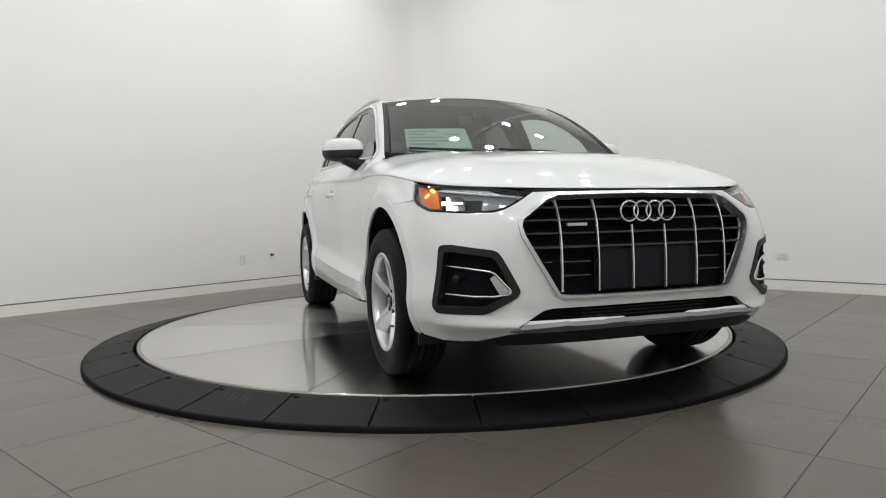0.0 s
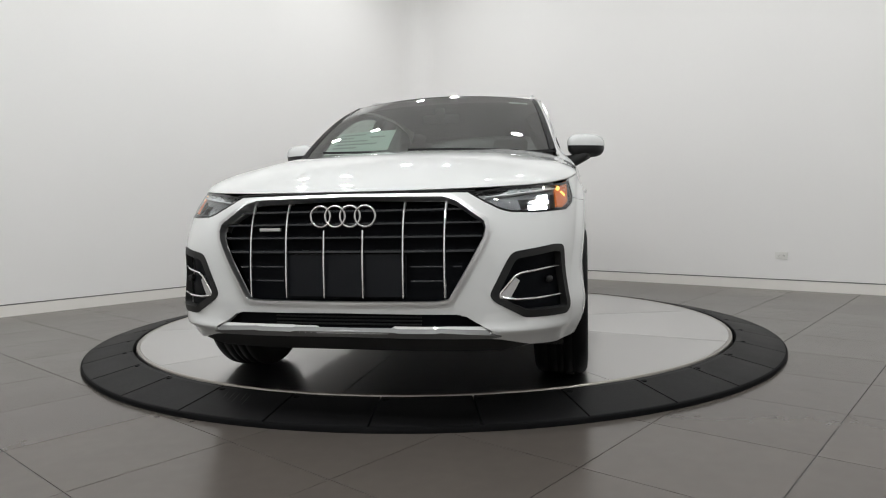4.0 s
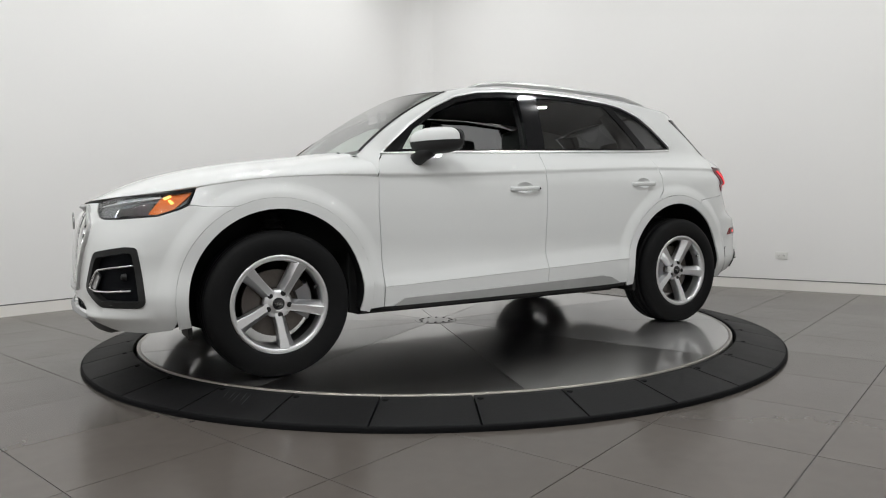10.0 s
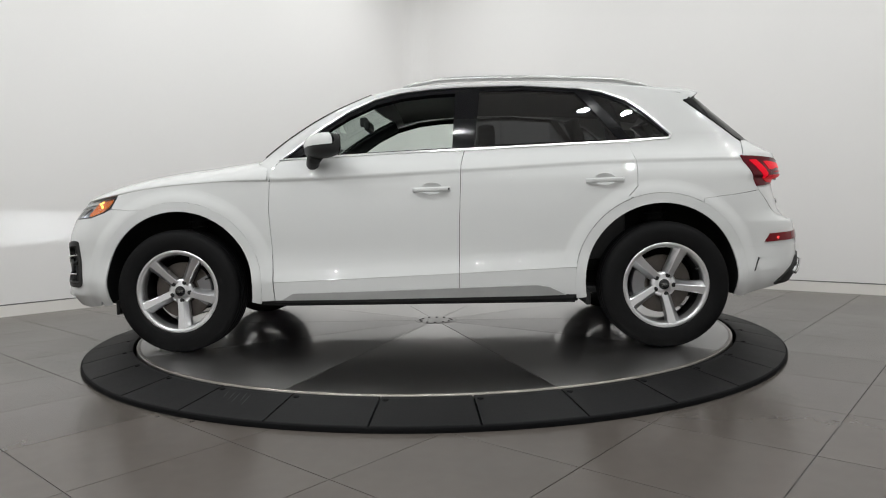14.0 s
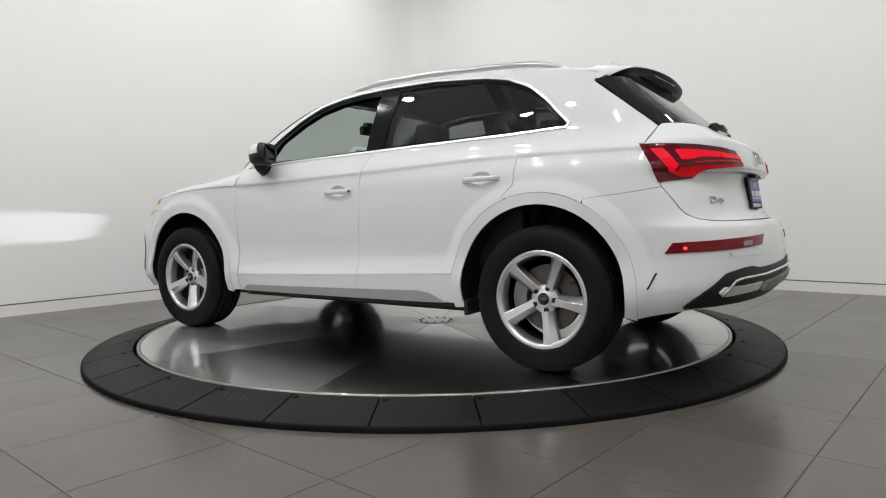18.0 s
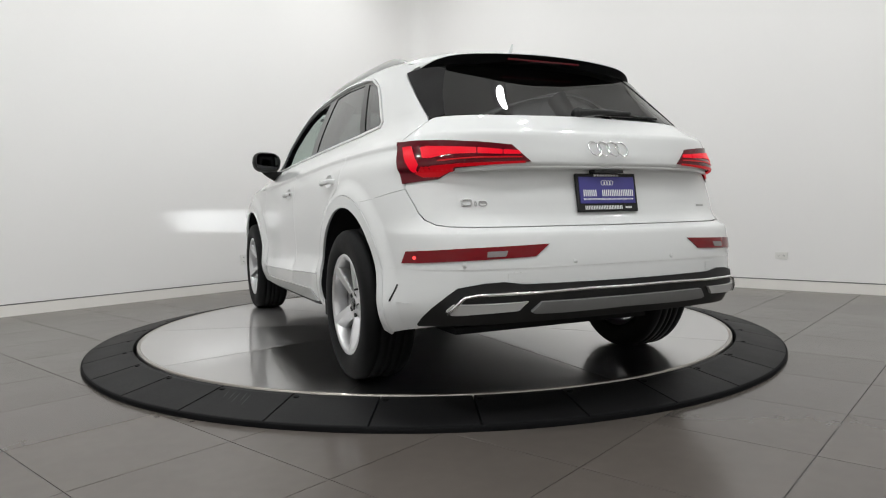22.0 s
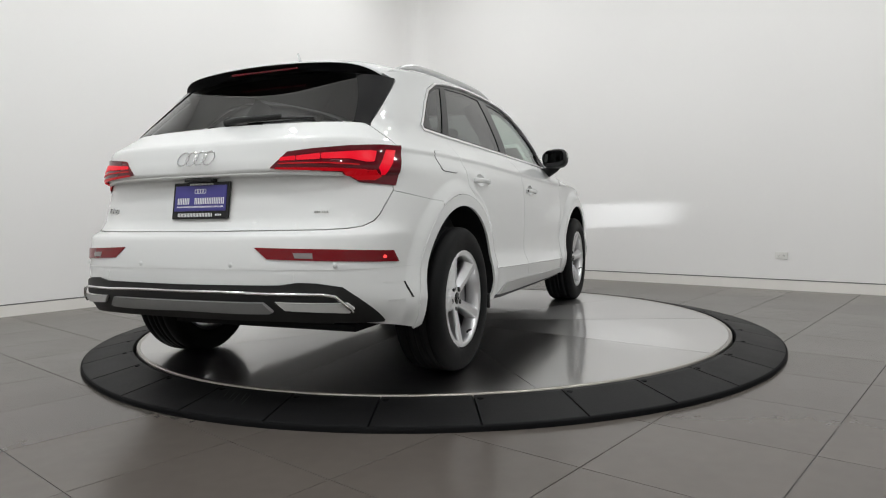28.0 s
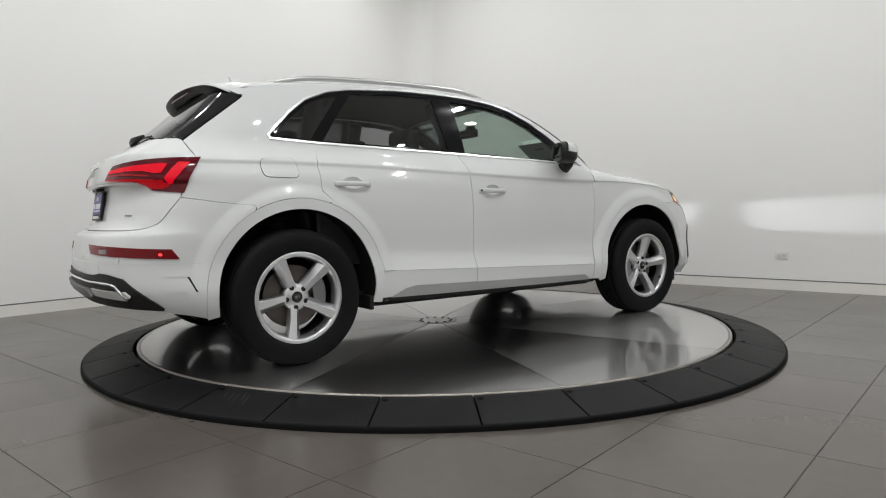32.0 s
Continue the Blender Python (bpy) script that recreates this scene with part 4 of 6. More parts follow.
for a, b in zip(rows, rows[1:]):
    for j in range(4):
        bm.faces.new((a[j], a[j + 1], b[j + 1], b[j]))
bmesh.ops.recalc_face_normals(bm, faces=bm.faces[:])
part("tailgate_ledge", bm, PAINT, tailgate, smooth=True)
bm = bmesh.new()
box(bm, -2.230, -2.190, -0.075, 0.075, 0.942, 0.956, 0.003)
part("plate_lamp_bar", bm, TRIM_BLACK, tailgate)

# tail lights, with their glowing bars
TAIL = [(0.432, 0.985), (0.478, 1.021), (0.515, 1.052), (0.66, 1.066), (0.79, 1.076), (0.94, 1.083), (1.055, 1.084), (0.983, 0.908), (0.820, 0.922), (0.782, 0.945), (0.745, 0.966), (0.61, 0.974)]

def lamp_marks(s):
    return [(s * (0.44 + 0.02 * k), z) for k in range(31) for z in (0.948, 0.957, 0.963, 0.969, 0.977, 0.988)]


TAIL_BARS = [
    (RED_GLOW, [(0.900, 1.050), (0.870, 1.053), (0.662, 1.041), (0.660, 1.018), (0.775, 1.017), (0.842, 1.004), (0.880, 1.005)]),
    (RED_GLOW, [(0.658, 1.041), (0.556, 1.032), (0.556, 1.014), (0.656, 1.017)]),
    (RED_GLOW, [(0.552, 1.032), (0.486, 1.028), (0.478, 1.014), (0.552, 1.014)]),
    (RED_GLOW, [(1.005, 1.058), (0.952, 1.060), (0.895, 0.980), (0.922, 0.950), (0.966, 0.998)]),
    (RED_MID, [(0.920, 0.946), (0.887, 0.974), (0.715, 0.983), (0.462, 0.989), (0.456, 0.981), (0.745, 0.970), (0.782, 0.948), (0.817, 0.930), (0.885, 0.930)]),
    (RED_MID, [(0.474, 1.005), (0.675, 1.004), (0.815, 0.995), (0.815, 0.990), (0.675, 0.999), (0.472, 1.000)]),
]
for s in (1, -1):
    def flip(points):
        return [(a * s, b) for a, b in points]
    light = part("tail_light", skin(flip(TAIL), tail_skin, 0.02, out=0.006, lip=0.015, centre=(-1.3, 0, 0.9), marks=lamp_marks(s)), RED_DARK, tailgate, "dark red tail light with glowing bars")
    for mat, bar in TAIL_BARS:
        part("light_bar", skin(flip(rounded(bar, 0.004, 2)), tail_skin, 0.012, out=0.0095, lip=0.003, centre=(-1.3, 0, 0.9), marks=lamp_marks(s)), mat, light)
    refl = [(0.938, 0.638), (0.68, 0.652), (0.372, 0.662), (0.430, 0.615), (0.73, 0.602), (0.968, 0.589)]
    lamp = part("bumper_reflector", skin(flip(refl), tail_skin, 0.03, out=0.004, lip=0.008, centre=(-1.3, 0, 0.6)), RED, rear_bumper, "red bumper lamp strip")
    part("reversing_light", skin(flip([(0.610, 0.637), (0.536, 0.639), (0.544, 0.618), (0.611, 0.616)]), tail_skin, 0.03, out=0.006, lip=0.003, centre=(-1.3, 0, 0.6)), CLEAR_LAMP, lamp)
    part("marker_light", skin(flip([(0.890 + 0.008 * math.cos(a), 0.614 + 0.007 * math.sin(a)) for a in (math.pi * k / 5 for k in range(10))]), tail_skin, 0.02, out=0.006, lip=0.002, centre=(-1.3, 0, 0.6)), RED_SPOT, lamp, "small bright red marker")
    for y, z in ((0.245, 0.590), (0.68, 0.588)):
        bm = bmesh.new()
        lathe(bm, [(0.0, 0.0010), (0.0088, 0.0010), (0.0094, -0.0004), (0.0100, 0.0008), (0.0112, 0.0004), (0.0115, -0.004)], 16, "x")
        for v in bm.verts:
            v.co = rear(y * s, z) + Vector((-v.co.x, v.co.y, v.co.z))
        bmesh.ops.recalc_face_normals(bm, faces=bm.faces[:])
        part("parking_sensor", bm, PAINT, rear_bumper, smooth=True)
    slot = [(1.004, 0.502), (0.994, 0.502), (1.036, 0.429), (1.046, 0.428)]
    part("corner_vent", skin(flip(slot), tail_skin, 0.02, out=0.0015, lip=0.002, centre=(-1.3, 0, 0.5)), TRIM_BLACK, rear_bumper, "narrow black slot")
    for z0, z1, b1 in ((0.5015, 0.5035, 0.885), (0.4265, 0.4285, 0.900)):
        part("vent_edge", skin(flip([(1.000, z0), (1.000, z1), (b1, z1 + 0.003), (b1, z0 + 0.004)]), tail_skin, 0.02, out=0.0018, lip=0.002, centre=(-1.3, 0, 0.5)), PAINT, rear_bumper)
    seam = [(1.06, 0.566), (0.95, 0.567), (0.60, 0.572), (0.0, 0.574), (0.0, 0.5722), (0.60, 0.5702), (0.95, 0.5652), (1.06, 0.5642)]
    part("bumper_seam", skin(flip(seam), tail_skin, 0.03, out=0.0006, lip=0.001, centre=(-1.3, 0, 0.5)), SILL_GREY, rear_bumper)
    ends = [(0.758, 0.418), (0.733, 0.440), (0.466, 0.447), (0.503, 0.414), (0.739, 0.401)]
    part("exhaust_trim", skin(flip(ends), tail_skin, 0.03, out=0.018, lip=0.012, centre=(-1.3, 0, 0.5)), SILL_GREY, rear_bumper, "bright trim like a tailpipe")
diff = [(0.0, 0.508), (0.48, 0.511), (0.55, 0.522), (0.622, 0.518), (0.716, 0.500), (0.805, 0.43), (0.860, 0.385), (0.893, 0.352), (0.888, 0.345), (0.69, 0.357), (0.5, 0.363), (0.0, 0.363)]
diffuser = part("diffuser", skin(half_ring(diff), tail_skin, 0.04, out=0.008, lip=0.02, centre=(-1.3, 0, 0.45)), TRIM_BLACK, rear_bumper, "black lower bumper insert")
bm = bmesh.new()
bend = ((0.745, 0.400), (0.730, 0.425), (0.695, 0.466), (0.65, 0.475), (0.44, 0.478), (0.2, 0.483))
path = [rear(-y, z, 0.020) for y, z in bend] + [rear(0, 0.481, 0.020)] + [rear(y, z, 0.020) for y, z in reversed(bend)]
tube(bm, path, 0.0065, 8)
part("chrome_strip", bm, CHROME, diffuser, smooth=True)
skid = [(0.0, 0.444), (0.415, 0.445), (0.455, 0.410), (0.44, 0.403), (0.31, 0.401), (0.0, 0.404)]
part("skid_plate", skin(half_ring(skid), tail_skin, 0.04, out=0.022, lip=0.03, centre=(-1.3, 0, 0.45)), GREY_TRIM, diffuser, "matt grey skid plate")
for y in (0.495, -0.495):
    part("tow_cover", skin(rounded([bearing(rear(a, b), False) for a, b in ((y - 0.035, 0.518), (y + 0.035, 0.518), (y + 0.035, 0.556), (y - 0.035, 0.556))], 0.006), tail_skin, 0.03, out=0.0015, lip=0.003, centre=(-1.3, 0, 0.5)), PAINT, rear_bumper)


# four plain rings, number plate and bars for badges
def rings(parent, centre, out, radius, thick, pitch, back, tilt=0.0):
    for k in range(4):
        bm = bmesh.new()
        n, m = 36, 8
        grid = []
        for i in range(n):
            a = 2 * math.pi * i / n
            row = []
            for j in range(m):
                b = 2 * math.pi * j / m
                r = radius + thick * math.cos(b)
                y, z = r * math.cos(a) + (k - 1.5) * pitch, r * math.sin(a)
                row.append(bm.verts.new(centre + out * (thick * 0.7 * math.sin(b) + back * abs(y) ** 2 + (0.0012 if k % 2 else 0)) + Vector((tilt * z, y, z))))
            grid.append(row)
        for i in range(n):
            for j in range(m):
                bm.faces.new((grid[i][j], grid[(i + 1) % n][j], grid[(i + 1) % n][(j + 1) % m], grid[i][(j + 1) % m]))
        bmesh.ops.recalc_face_normals(bm, faces=bm.faces[:])
        part("emblem_ring", bm, BADGE, parent, smooth=True)


rings(tailgate, rear(0.004, 1.043, 0.009), Vector((-1, 0, 0)), 0.030, 0.0028, 0.0465, -0.15, 0.55)
plate = Matrix.Translation((-2.210, 0.0, 0.861)) @ Matrix.Rotation(radians(9), 4, "Y")
bm = bmesh.new()
box(bm, -0.008, 0.004, -0.156, 0.156, -0.081, 0.081, 0.005)
frame_mesh = part("plate_frame", bm, TRIM_BLACK, tailgate, "black plate frame with plain bars")
frame_mesh.matrix_basis = plate
bm = bmesh.new()
box(bm, -0.0105, -0.007, -0.143, 0.143, -0.047, 0.066, 0.003)
part("plate", bm, PLATE_BLUE, frame_mesh, "blue dealer plate with white bars")


def bars(parent, y0, y1, z0, z1, count, mat, x=-0.0118, gap=0.25):
    """Plain upright bars in place of writing."""
    bm = bmesh.new()
    step = (y1 - y0) / count
    for k in range(count):
        box(bm, x, x + 0.0014, y0 + step * k, y0 + step * (k + 1 - gap), z0, z1)
    part("bar", bm, mat, parent)


bars(frame_mesh, -0.132, 0.034, -0.017, 0.011, 17, PLATE_WHITE, gap=0.5)
bars(frame_mesh, 0.060, 0.130, -0.017, 0.011, 7, PLATE_WHITE, gap=0.5)
bars(frame_mesh, -0.13, 0.13, -0.032, -0.025, 40, PLATE_WHITE, gap=0.5)
bars(frame_mesh, -0.066, 0.066, 0.068, 0.076, 16, PLATE_WHITE, x=-0.0095, gap=0.35)
bars(frame_mesh, -0.070, 0.125, -0.072, -0.056, 23, PLATE_WHITE, x=-0.0095, gap=0.5)
bars(frame_mesh, -0.12, -0.085, -0.068, -0.060, 4, PLATE_WHITE, x=-0.0095, gap=0.3)
for k in range(4):
    bm = bmesh.new()
    lathe(bm, [(0.0085, 0.0), (0.0105, 0.0), (0.0105, 0.0012), (0.0085, 0.0012), (0.0085, 0.0)], 18, "x")
    for v in bm.verts:
        v.co += Vector((-0.0118, (k - 1.5) * 0.0145, 0.040))
    part("emblem_ring", bm, PLATE_WHITE, frame_mesh)
for y0, y1, z0, z1, t in ((0.604, 0.646, 0.812, 0.840, 0.005), (0.548, 0.580, 0.812, 0.832, 0.004)):
    outer = rounded([(y0, z0), (y1, z0), (y1, z1), (y0, z1)], 0.009, 3)
    inner = rounded([(y0 + t, z0 + t), (y1 - t, z0 + t), (y1 - t, z1 - t), (y0 + t, z1 - t)], 0.006, 3)
    part("badge_shape", skin([bearing(rear(*p), False) for p in outer], tail_skin, 0.02, holes=[[bearing(rear(*p), False) for p in inner]], out=0.005, lip=0.005, centre=(-1.3, 0, 0.8)), BADGE, tailgate, "small chrome badge outline")
for y0, y1, n, z, h, out, mat in ((0.588, 0.598, 1, 0.812, 0.020, 0.004, BADGE), (-0.610, -0.55, 6, 0.799, 0.009, 0.004, SATIN)):
    bm = bmesh.new()
    step = (y1 - y0) / n
    for k in range(n):
        p = rear(y0 + step * (k + 0.4), z + h / 2, out)
        box(bm, p.x, p.x + 0.006, y0 + step * k, y0 + step * (k + 0.75), z, z + h, 0.0015)
    part("badge_bar", bm, mat, tailgate, "small chrome bars of a badge")

# rear wiper
bm = bmesh.new()
a, b = rear(0.0, 1.222, 0.022), rear(-0.29, 1.232, 0.028)
tube(bm, [a, a.lerp(b, 0.3) + Vector((-0.012, 0, 0.004)), b], [0.016, 0.015, 0.009], 10)
wiper = part("rear_wiper", bm, TRIM_BLACK, tailgate, "black rear wiper arm", smooth=True)
bm = bmesh.new()
c = rear(-0.46, 1.215, 0.012)
tube(bm, [rear(-0.10, 1.222, 0.012), rear(-0.29, 1.222, 0.014), c], 0.005, 6)
part("wiper_blade", bm, TRIM_BLACK, wiper)
bm = bmesh.new()
lathe(bm, [(0.0, -0.03), (0.022, -0.03), (0.026, 0.0), (0.018, 0.014), (0.0, 0.016)], 18, "x")
for v in bm.verts:
    v.co = rear(0.0, 1.222, 0.018) + Vector((-v.co.x, v.co.y, v.co.z))
bmesh.ops.recalc_face_normals(bm, faces=bm.faces[:])
part("wiper_pivot", bm, TRIM_BLACK, wiper, smooth=True)

# front: grille, rings, fog inserts, intake
bm_back = skin(inset(half_ring(ahead(GRILLE)), -0.004), nose_skin, 0.05, out=-0.060, lip=0)
grille = part("grille", bm_back, GRILLE_BLACK, bumper, "black grille with upright chrome bars")
part("grille_frame", skin(half_ring(ahead([(0.0, 0.441), (0.373, 0.443), (0.421, 0.451), (0.553, 0.689), (0.561, 0.730), (0.553, 0.762), (0.439, 0.839), (0.388, 0.855), (0.0, 0.862)])), nose_skin, 0.04,
    holes=[half_ring(ahead([(0.0, 0.453), (0.368, 0.455), (0.410, 0.462), (0.538, 0.692), (0.546, 0.728), (0.538, 0.754), (0.431, 0.828), (0.384, 0.844), (0.0, 0.850)]))], out=0.014, lip=0.03), SATIN, grille, "satin silver grille surround")
for y in (-0.396, -0.238, -0.079, 0.079, 0.238, 0.396):
    top = 0.728 if abs(y) < 0.15 else 0.832
    bm = bmesh.new()
    rows = []
    for k in range(13):
        z = 0.468 + (top - 0.468) * k / 12
        p = front(y, z, -0.05 * max(0.0, z - 0.745))
        w = 0.0052
        rows.append([bm.verts.new(p + Vector(v)) for v in ((-0.014, -w, 0), (-0.006, -w, 0), (0.001, -w * 0.5, 0), (0.001, w * 0.5, 0), (-0.006, w, 0), (-0.014, w, 0))])
    for a, b in zip(rows, rows[1:]):
        for j in range(5):
            bm.faces.new((a[j], a[j + 1], b[j + 1], b[j]))
    bm.faces.new(rows[0])
    bm.faces.new(rows[-1][::-1])
    bmesh.ops.recalc_face_normals(bm, faces=bm.faces[:])
    part("grille_bar", bm, CHROME, grille, "chrome upright")


def grille_half(z):
    """Half the grille opening's width at a height."""
    pts = GRILLE[2:8]
    for (y0, z0), (y1, z1) in zip(pts, pts[1:]):
        if z0 <= z <= z1:
            return y0 + (y1 - y0) * (z - z0) / (z1 - z0)
    return 0.38


for z, t, proud in ((0.802, 0.0055, 0.022), (0.752, 0.0055, 0.022), (0.700, 0.0055, 0.022), (0.645, 0.0065, 0.024)):
    bm = bmesh.new()
    half = grille_half(z) - 0.015
    rows = []
    for k in range(25):
        y = -half + 2 * half * k / 24
        p = front(y, z, -0.035)
        rows.append([bm.verts.new(p + Vector(v)) for v in ((-0.01, 0, -t), (proud, 0, -t * 0.6), (proud, 0, t * 0.6), (-0.01, 0, t))])
    for a, b in zip(rows, rows[1:]):
        for j in range(3):
            bm.faces.new((a[j], a[j + 1], b[j + 1], b[j]))
    bmesh.ops.recalc_face_normals(bm, faces=bm.faces[:])
    part("grille_slat", bm, SLAT_BLACK, grille)
for s in (1, -1):
    for z in (0.585, 0.530):
        for y0, y1 in ((0.262, 0.385), (0.425, grille_half(z) - 0.03)):
            bm = bmesh.new()
            tube(bm, [front(s * (y0 + (y1 - y0) * k / 6), z, -0.028) for k in range(7)], 0.004, 6)
            part("grille_slat", bm, SLAT_BLACK, grille)
part("grille_panel", skin(half_ring(ahead([(0.0, 0.470), (0.245, 0.470), (0.245, 0.636), (0.0, 0.636)])), nose_skin, 0.06, out=-0.022, lip=0.01), shader("radar_panel", (0.008, 0.009, 0.011), 0.4, Specular_IOR_Level=0.18), grille, "flat dark grey sensor panel")
rings(grille, Vector((front(0, 0.782).x + 0.012, 0.0, 0.782)), Vector((1, 0, 0)), 0.0405, 0.0048, 0.0605, -0.16)
bm = bmesh.new()
box(bm, 2.222, 2.232, -0.362, -0.272, 0.727, 0.740, 0.002)
part("badge_bar", bm, SATIN, grille, "small grey badge bar")

part("intake_back", skin(inset(half_ring(ahead(INTAKE)), -0.004), nose_skin, 0.05, out=-0.045, lip=0), GRILLE_BLACK, bumper)
for z in (0.362, 0.376, 0.390):
    bm = bmesh.new()
    tube(bm, [front(-0.30 + 0.6 * k / 12, z, -0.028) for k in range(13)], 0.0035, 6)
    part("intake_slat", bm, TRIM_BLACK, bumper)
lip_out = ahead([(0.0, 0.343), (0.20, 0.343), (0.22, 0.339), (0.36, 0.339), (0.38, 0.342), (0.56, 0.331), (0.60, 0.318), (0.56, 0.311), (0.0, 0.318)])
part("skid_strip", skin(half_ring(lip_out), nose_skin, 0.02, out=0.006, lip=0.02), GREY_TRIM, bumper, "satin grey front lip")
chin = ahead([(0.0, 0.317), (0.56, 0.310), (0.64, 0.292), (0.70, 0.266), (0.60, 0.246), (0.0, 0.250)])
part("chin", skin(half_ring(chin), nose_skin, 0.05, out=-0.006, lip=0.03), TRIM_BLACK, bumper, "black lower lip")
for s in (1, -1):
    def flip(points):
        return [(a * s, b) for a, b in points]
    fog = part("fog_insert", skin(flip(rounded(inset(FOG, -0.003), 0.02)), nose_skin, 0.04, out=-0.030, lip=0), GRILLE_BLACK, bumper, "black bumper insert with chrome bars")
    part("insert_frame", skin(flip(rounded(inset(FOG, -0.004), 0.02)), nose_skin, 0.03, holes=[flip(rounded(inset(FOG, 0.024), 0.012))], out=0.004, lip=0.03), TRIM_BLACK, fog)
    bm = bmesh.new()
    def at(y, z, o):
        p = front(y, z, o)
        return Vector((p.x, p.y * s, p.z))
    tube(bm, [at(0.815, 0.577, -0.006), at(0.74, 0.566, 0.0), at(0.675, 0.556, 0.0), at(0.655, 0.546, 0.0), at(0.603, 0.484, 0.0), at(0.598, 0.472, 0.0), at(0.612, 0.462, 0.0)], 0.0055, 8)
    part("chrome_bar", bm, CHROME, fog, smooth=True)
    bm = bmesh.new()
    tube(bm, [at(0.600, 0.466, 0.0), at(0.66, 0.457, 0.0), at(0.73, 0.457, -0.002), at(0.815, 0.463, -0.006)], 0.0055, 8)
    part("chrome_bar", bm, CHROME, fog, smooth=True)
    part("chrome_corner", skin(flip(ahead([(0.600, 0.474), (0.652, 0.544), (0.674, 0.527), (0.640, 0.463)])), nose_skin, 0.03, out=-0.006, lip=0.01), SATIN, fog)
    bm = bmesh.new()
    lathe(bm, [(0.0, 0.012), (0.010, 0.012), (0.014, 0.006), (0.015, -0.01)], 16, "x")
    for v in bm.verts:
        v.co = at(0.775, 0.525, -0.025) + v.co
    part("parking_sensor", bm, TRIM_BLACK, fog, smooth=True)

# headlights
LAMP_OPTIC = shader("lamp_optic", (0.80, 0.82, 0.83), 0.25, 0.1)
CLEAR_BLOCK = shader("lamp_optic_block", (0.62, 0.66, 0.67), 0.15, 0.3)
HEAD = [HEAD_LOW[0]] + HEAD_LOW[1:] + along([(1.762, 0.921), (1.85, 0.908)]) + ahead([(0.70, 0.898), (0.60, 0.888)])
for s in (1, -1):
    def flip(points):
        return [(a * s, b) for a, b in points]
    head = part("headlight", skin(flip(inset(HEAD, 0.003)), nose_skin, 0.03, out=-0.205, lip=-0.20), LAMP_GREY, car, "clear headlight, switched on, with an amber corner")
    part("bezel", skin(flip(inset(HEAD, 0.005)), nose_skin, 0.03, holes=[flip([(0.765, 0.796), (0.978, 0.799), (0.985, 0.868), (0.88, 0.866), (0.85, 0.850), (0.77, 0.846)])], out=-0.020, lip=0.003), BEZEL, head)
    part("lens", skin(flip(inset(HEAD, 0.003)), nose_skin, 0.03, out=-0.003, lip=0), LENS, head)
    part("lens_rim", skin(flip(inset(HEAD, 0.002)), nose_skin, 0.03, holes=[flip(inset(HEAD, 0.010))], out=-0.002, lip=0.02), GLOSS_BLACK, head)
    part("amber_corner", skin(flip([(1.165, 0.921), (1.060, 0.908), (1.000, 0.880), (0.960, 0.812), (1.000, 0.808), (1.075, 0.833)]), nose_skin, 0.03, out=-0.012, lip=0.01), AMBER, head, "amber corner reflector")

    def at(y, z, o):
        p = front(y, z, o)
        return Vector((p.x, p.y * s, p.z))
    def on_skin(b, z, deep):
        p = nose_skin(b * s, z)
        return p + Vector((-math.cos(b), -math.sin(b) * s, 0)) * deep
    bm = bmesh.new()
    tube(bm, [on_skin(0.635 + 0.37 * k / 8, 0.846 + 0.034 * k / 8, 0.013) for k in range(9)], 0.0032, 8)
    part("light_strip", bm, LAMP_OPTIC, head, "thin white light guide", smooth=True)
    part("light_strip", skin(flip([(0.690, 0.862), (0.783, 0.890), (1.030, 0.914), (0.985, 0.888), (0.743, 0.862)]), nose_skin, 0.03, out=-0.014, lip=0.008), LAMP_OPTIC, head)
    for k in range(4):
        b0 = 0.735 + 0.062 * k
        zz = 0.868 + 0.007 * k
        part("light_block", skin(flip([(b0, zz), (b0 + 0.048, zz + 0.004), (b0 + 0.060, zz + 0.020), (b0 + 0.018, zz + 0.015)]), nose_skin, 0.03, out=-0.010, lip=0.006), CLEAR_BLOCK, head)
    part("reflector", skin(flip([(0.590, 0.858), (0.628, 0.866), (0.640, 0.850), (0.612, 0.842)]), nose_skin, 0.03, out=-0.014, lip=0.006), CHROME, head)
    for outline in ([(1.012, 0.884), (1.046, 0.900), (1.052, 0.889), (1.024, 0.876)], [(1.040, 0.872), (1.052, 0.877), (1.072, 0.860), (1.058, 0.854)]):
        part("marker_light", skin(flip(outline), nose_skin, 0.03, out=-0.009, lip=0.004), AMBER_GLOW, head, "glowing amber marker")
    # projector: a small glowing source behind a slot
    y0, z0, x0 = 0.722 * s, 0.832, 1.815
    bm = bmesh.new()
    bm.faces.new([bm.verts.new(p) for p in ((x0, y0 - 0.020, z0 - 0.0015), (x0, y0 + 0.020, z0 - 0.0015), (x0, y0 + 0.020, z0 + 0.0015), (x0, y0 - 0.020, z0 + 0.0015))])
    part("lamp_source", bm, BEAM, head)
    bm = bmesh.new()
    xs = x0 + 0.075
    pockets = bmesh.new()
    # glowing panels stand in for the lens's glare; added dark walls cut it sideways
    for low, high, foot, top in ((0.0012, 0.034, 0.0045, 0.034), (-0.044, -0.0105, -0.044, -0.018)):
        face = bmesh.new()
        face.faces.new([face.verts.new((xs - 0.050, y0 + a, z0 + b)) for a, b in ((-0.040, foot), (0.040, foot), (0.040, top), (-0.040, top))])
        part("projector_lens", face, PROJECTOR, head, "bright white panel for the glare of the lit lens")
        box(bm, xs - 0.002, xs, y0 - 0.045, y0 + 0.045, z0 + low, z0 + foot)
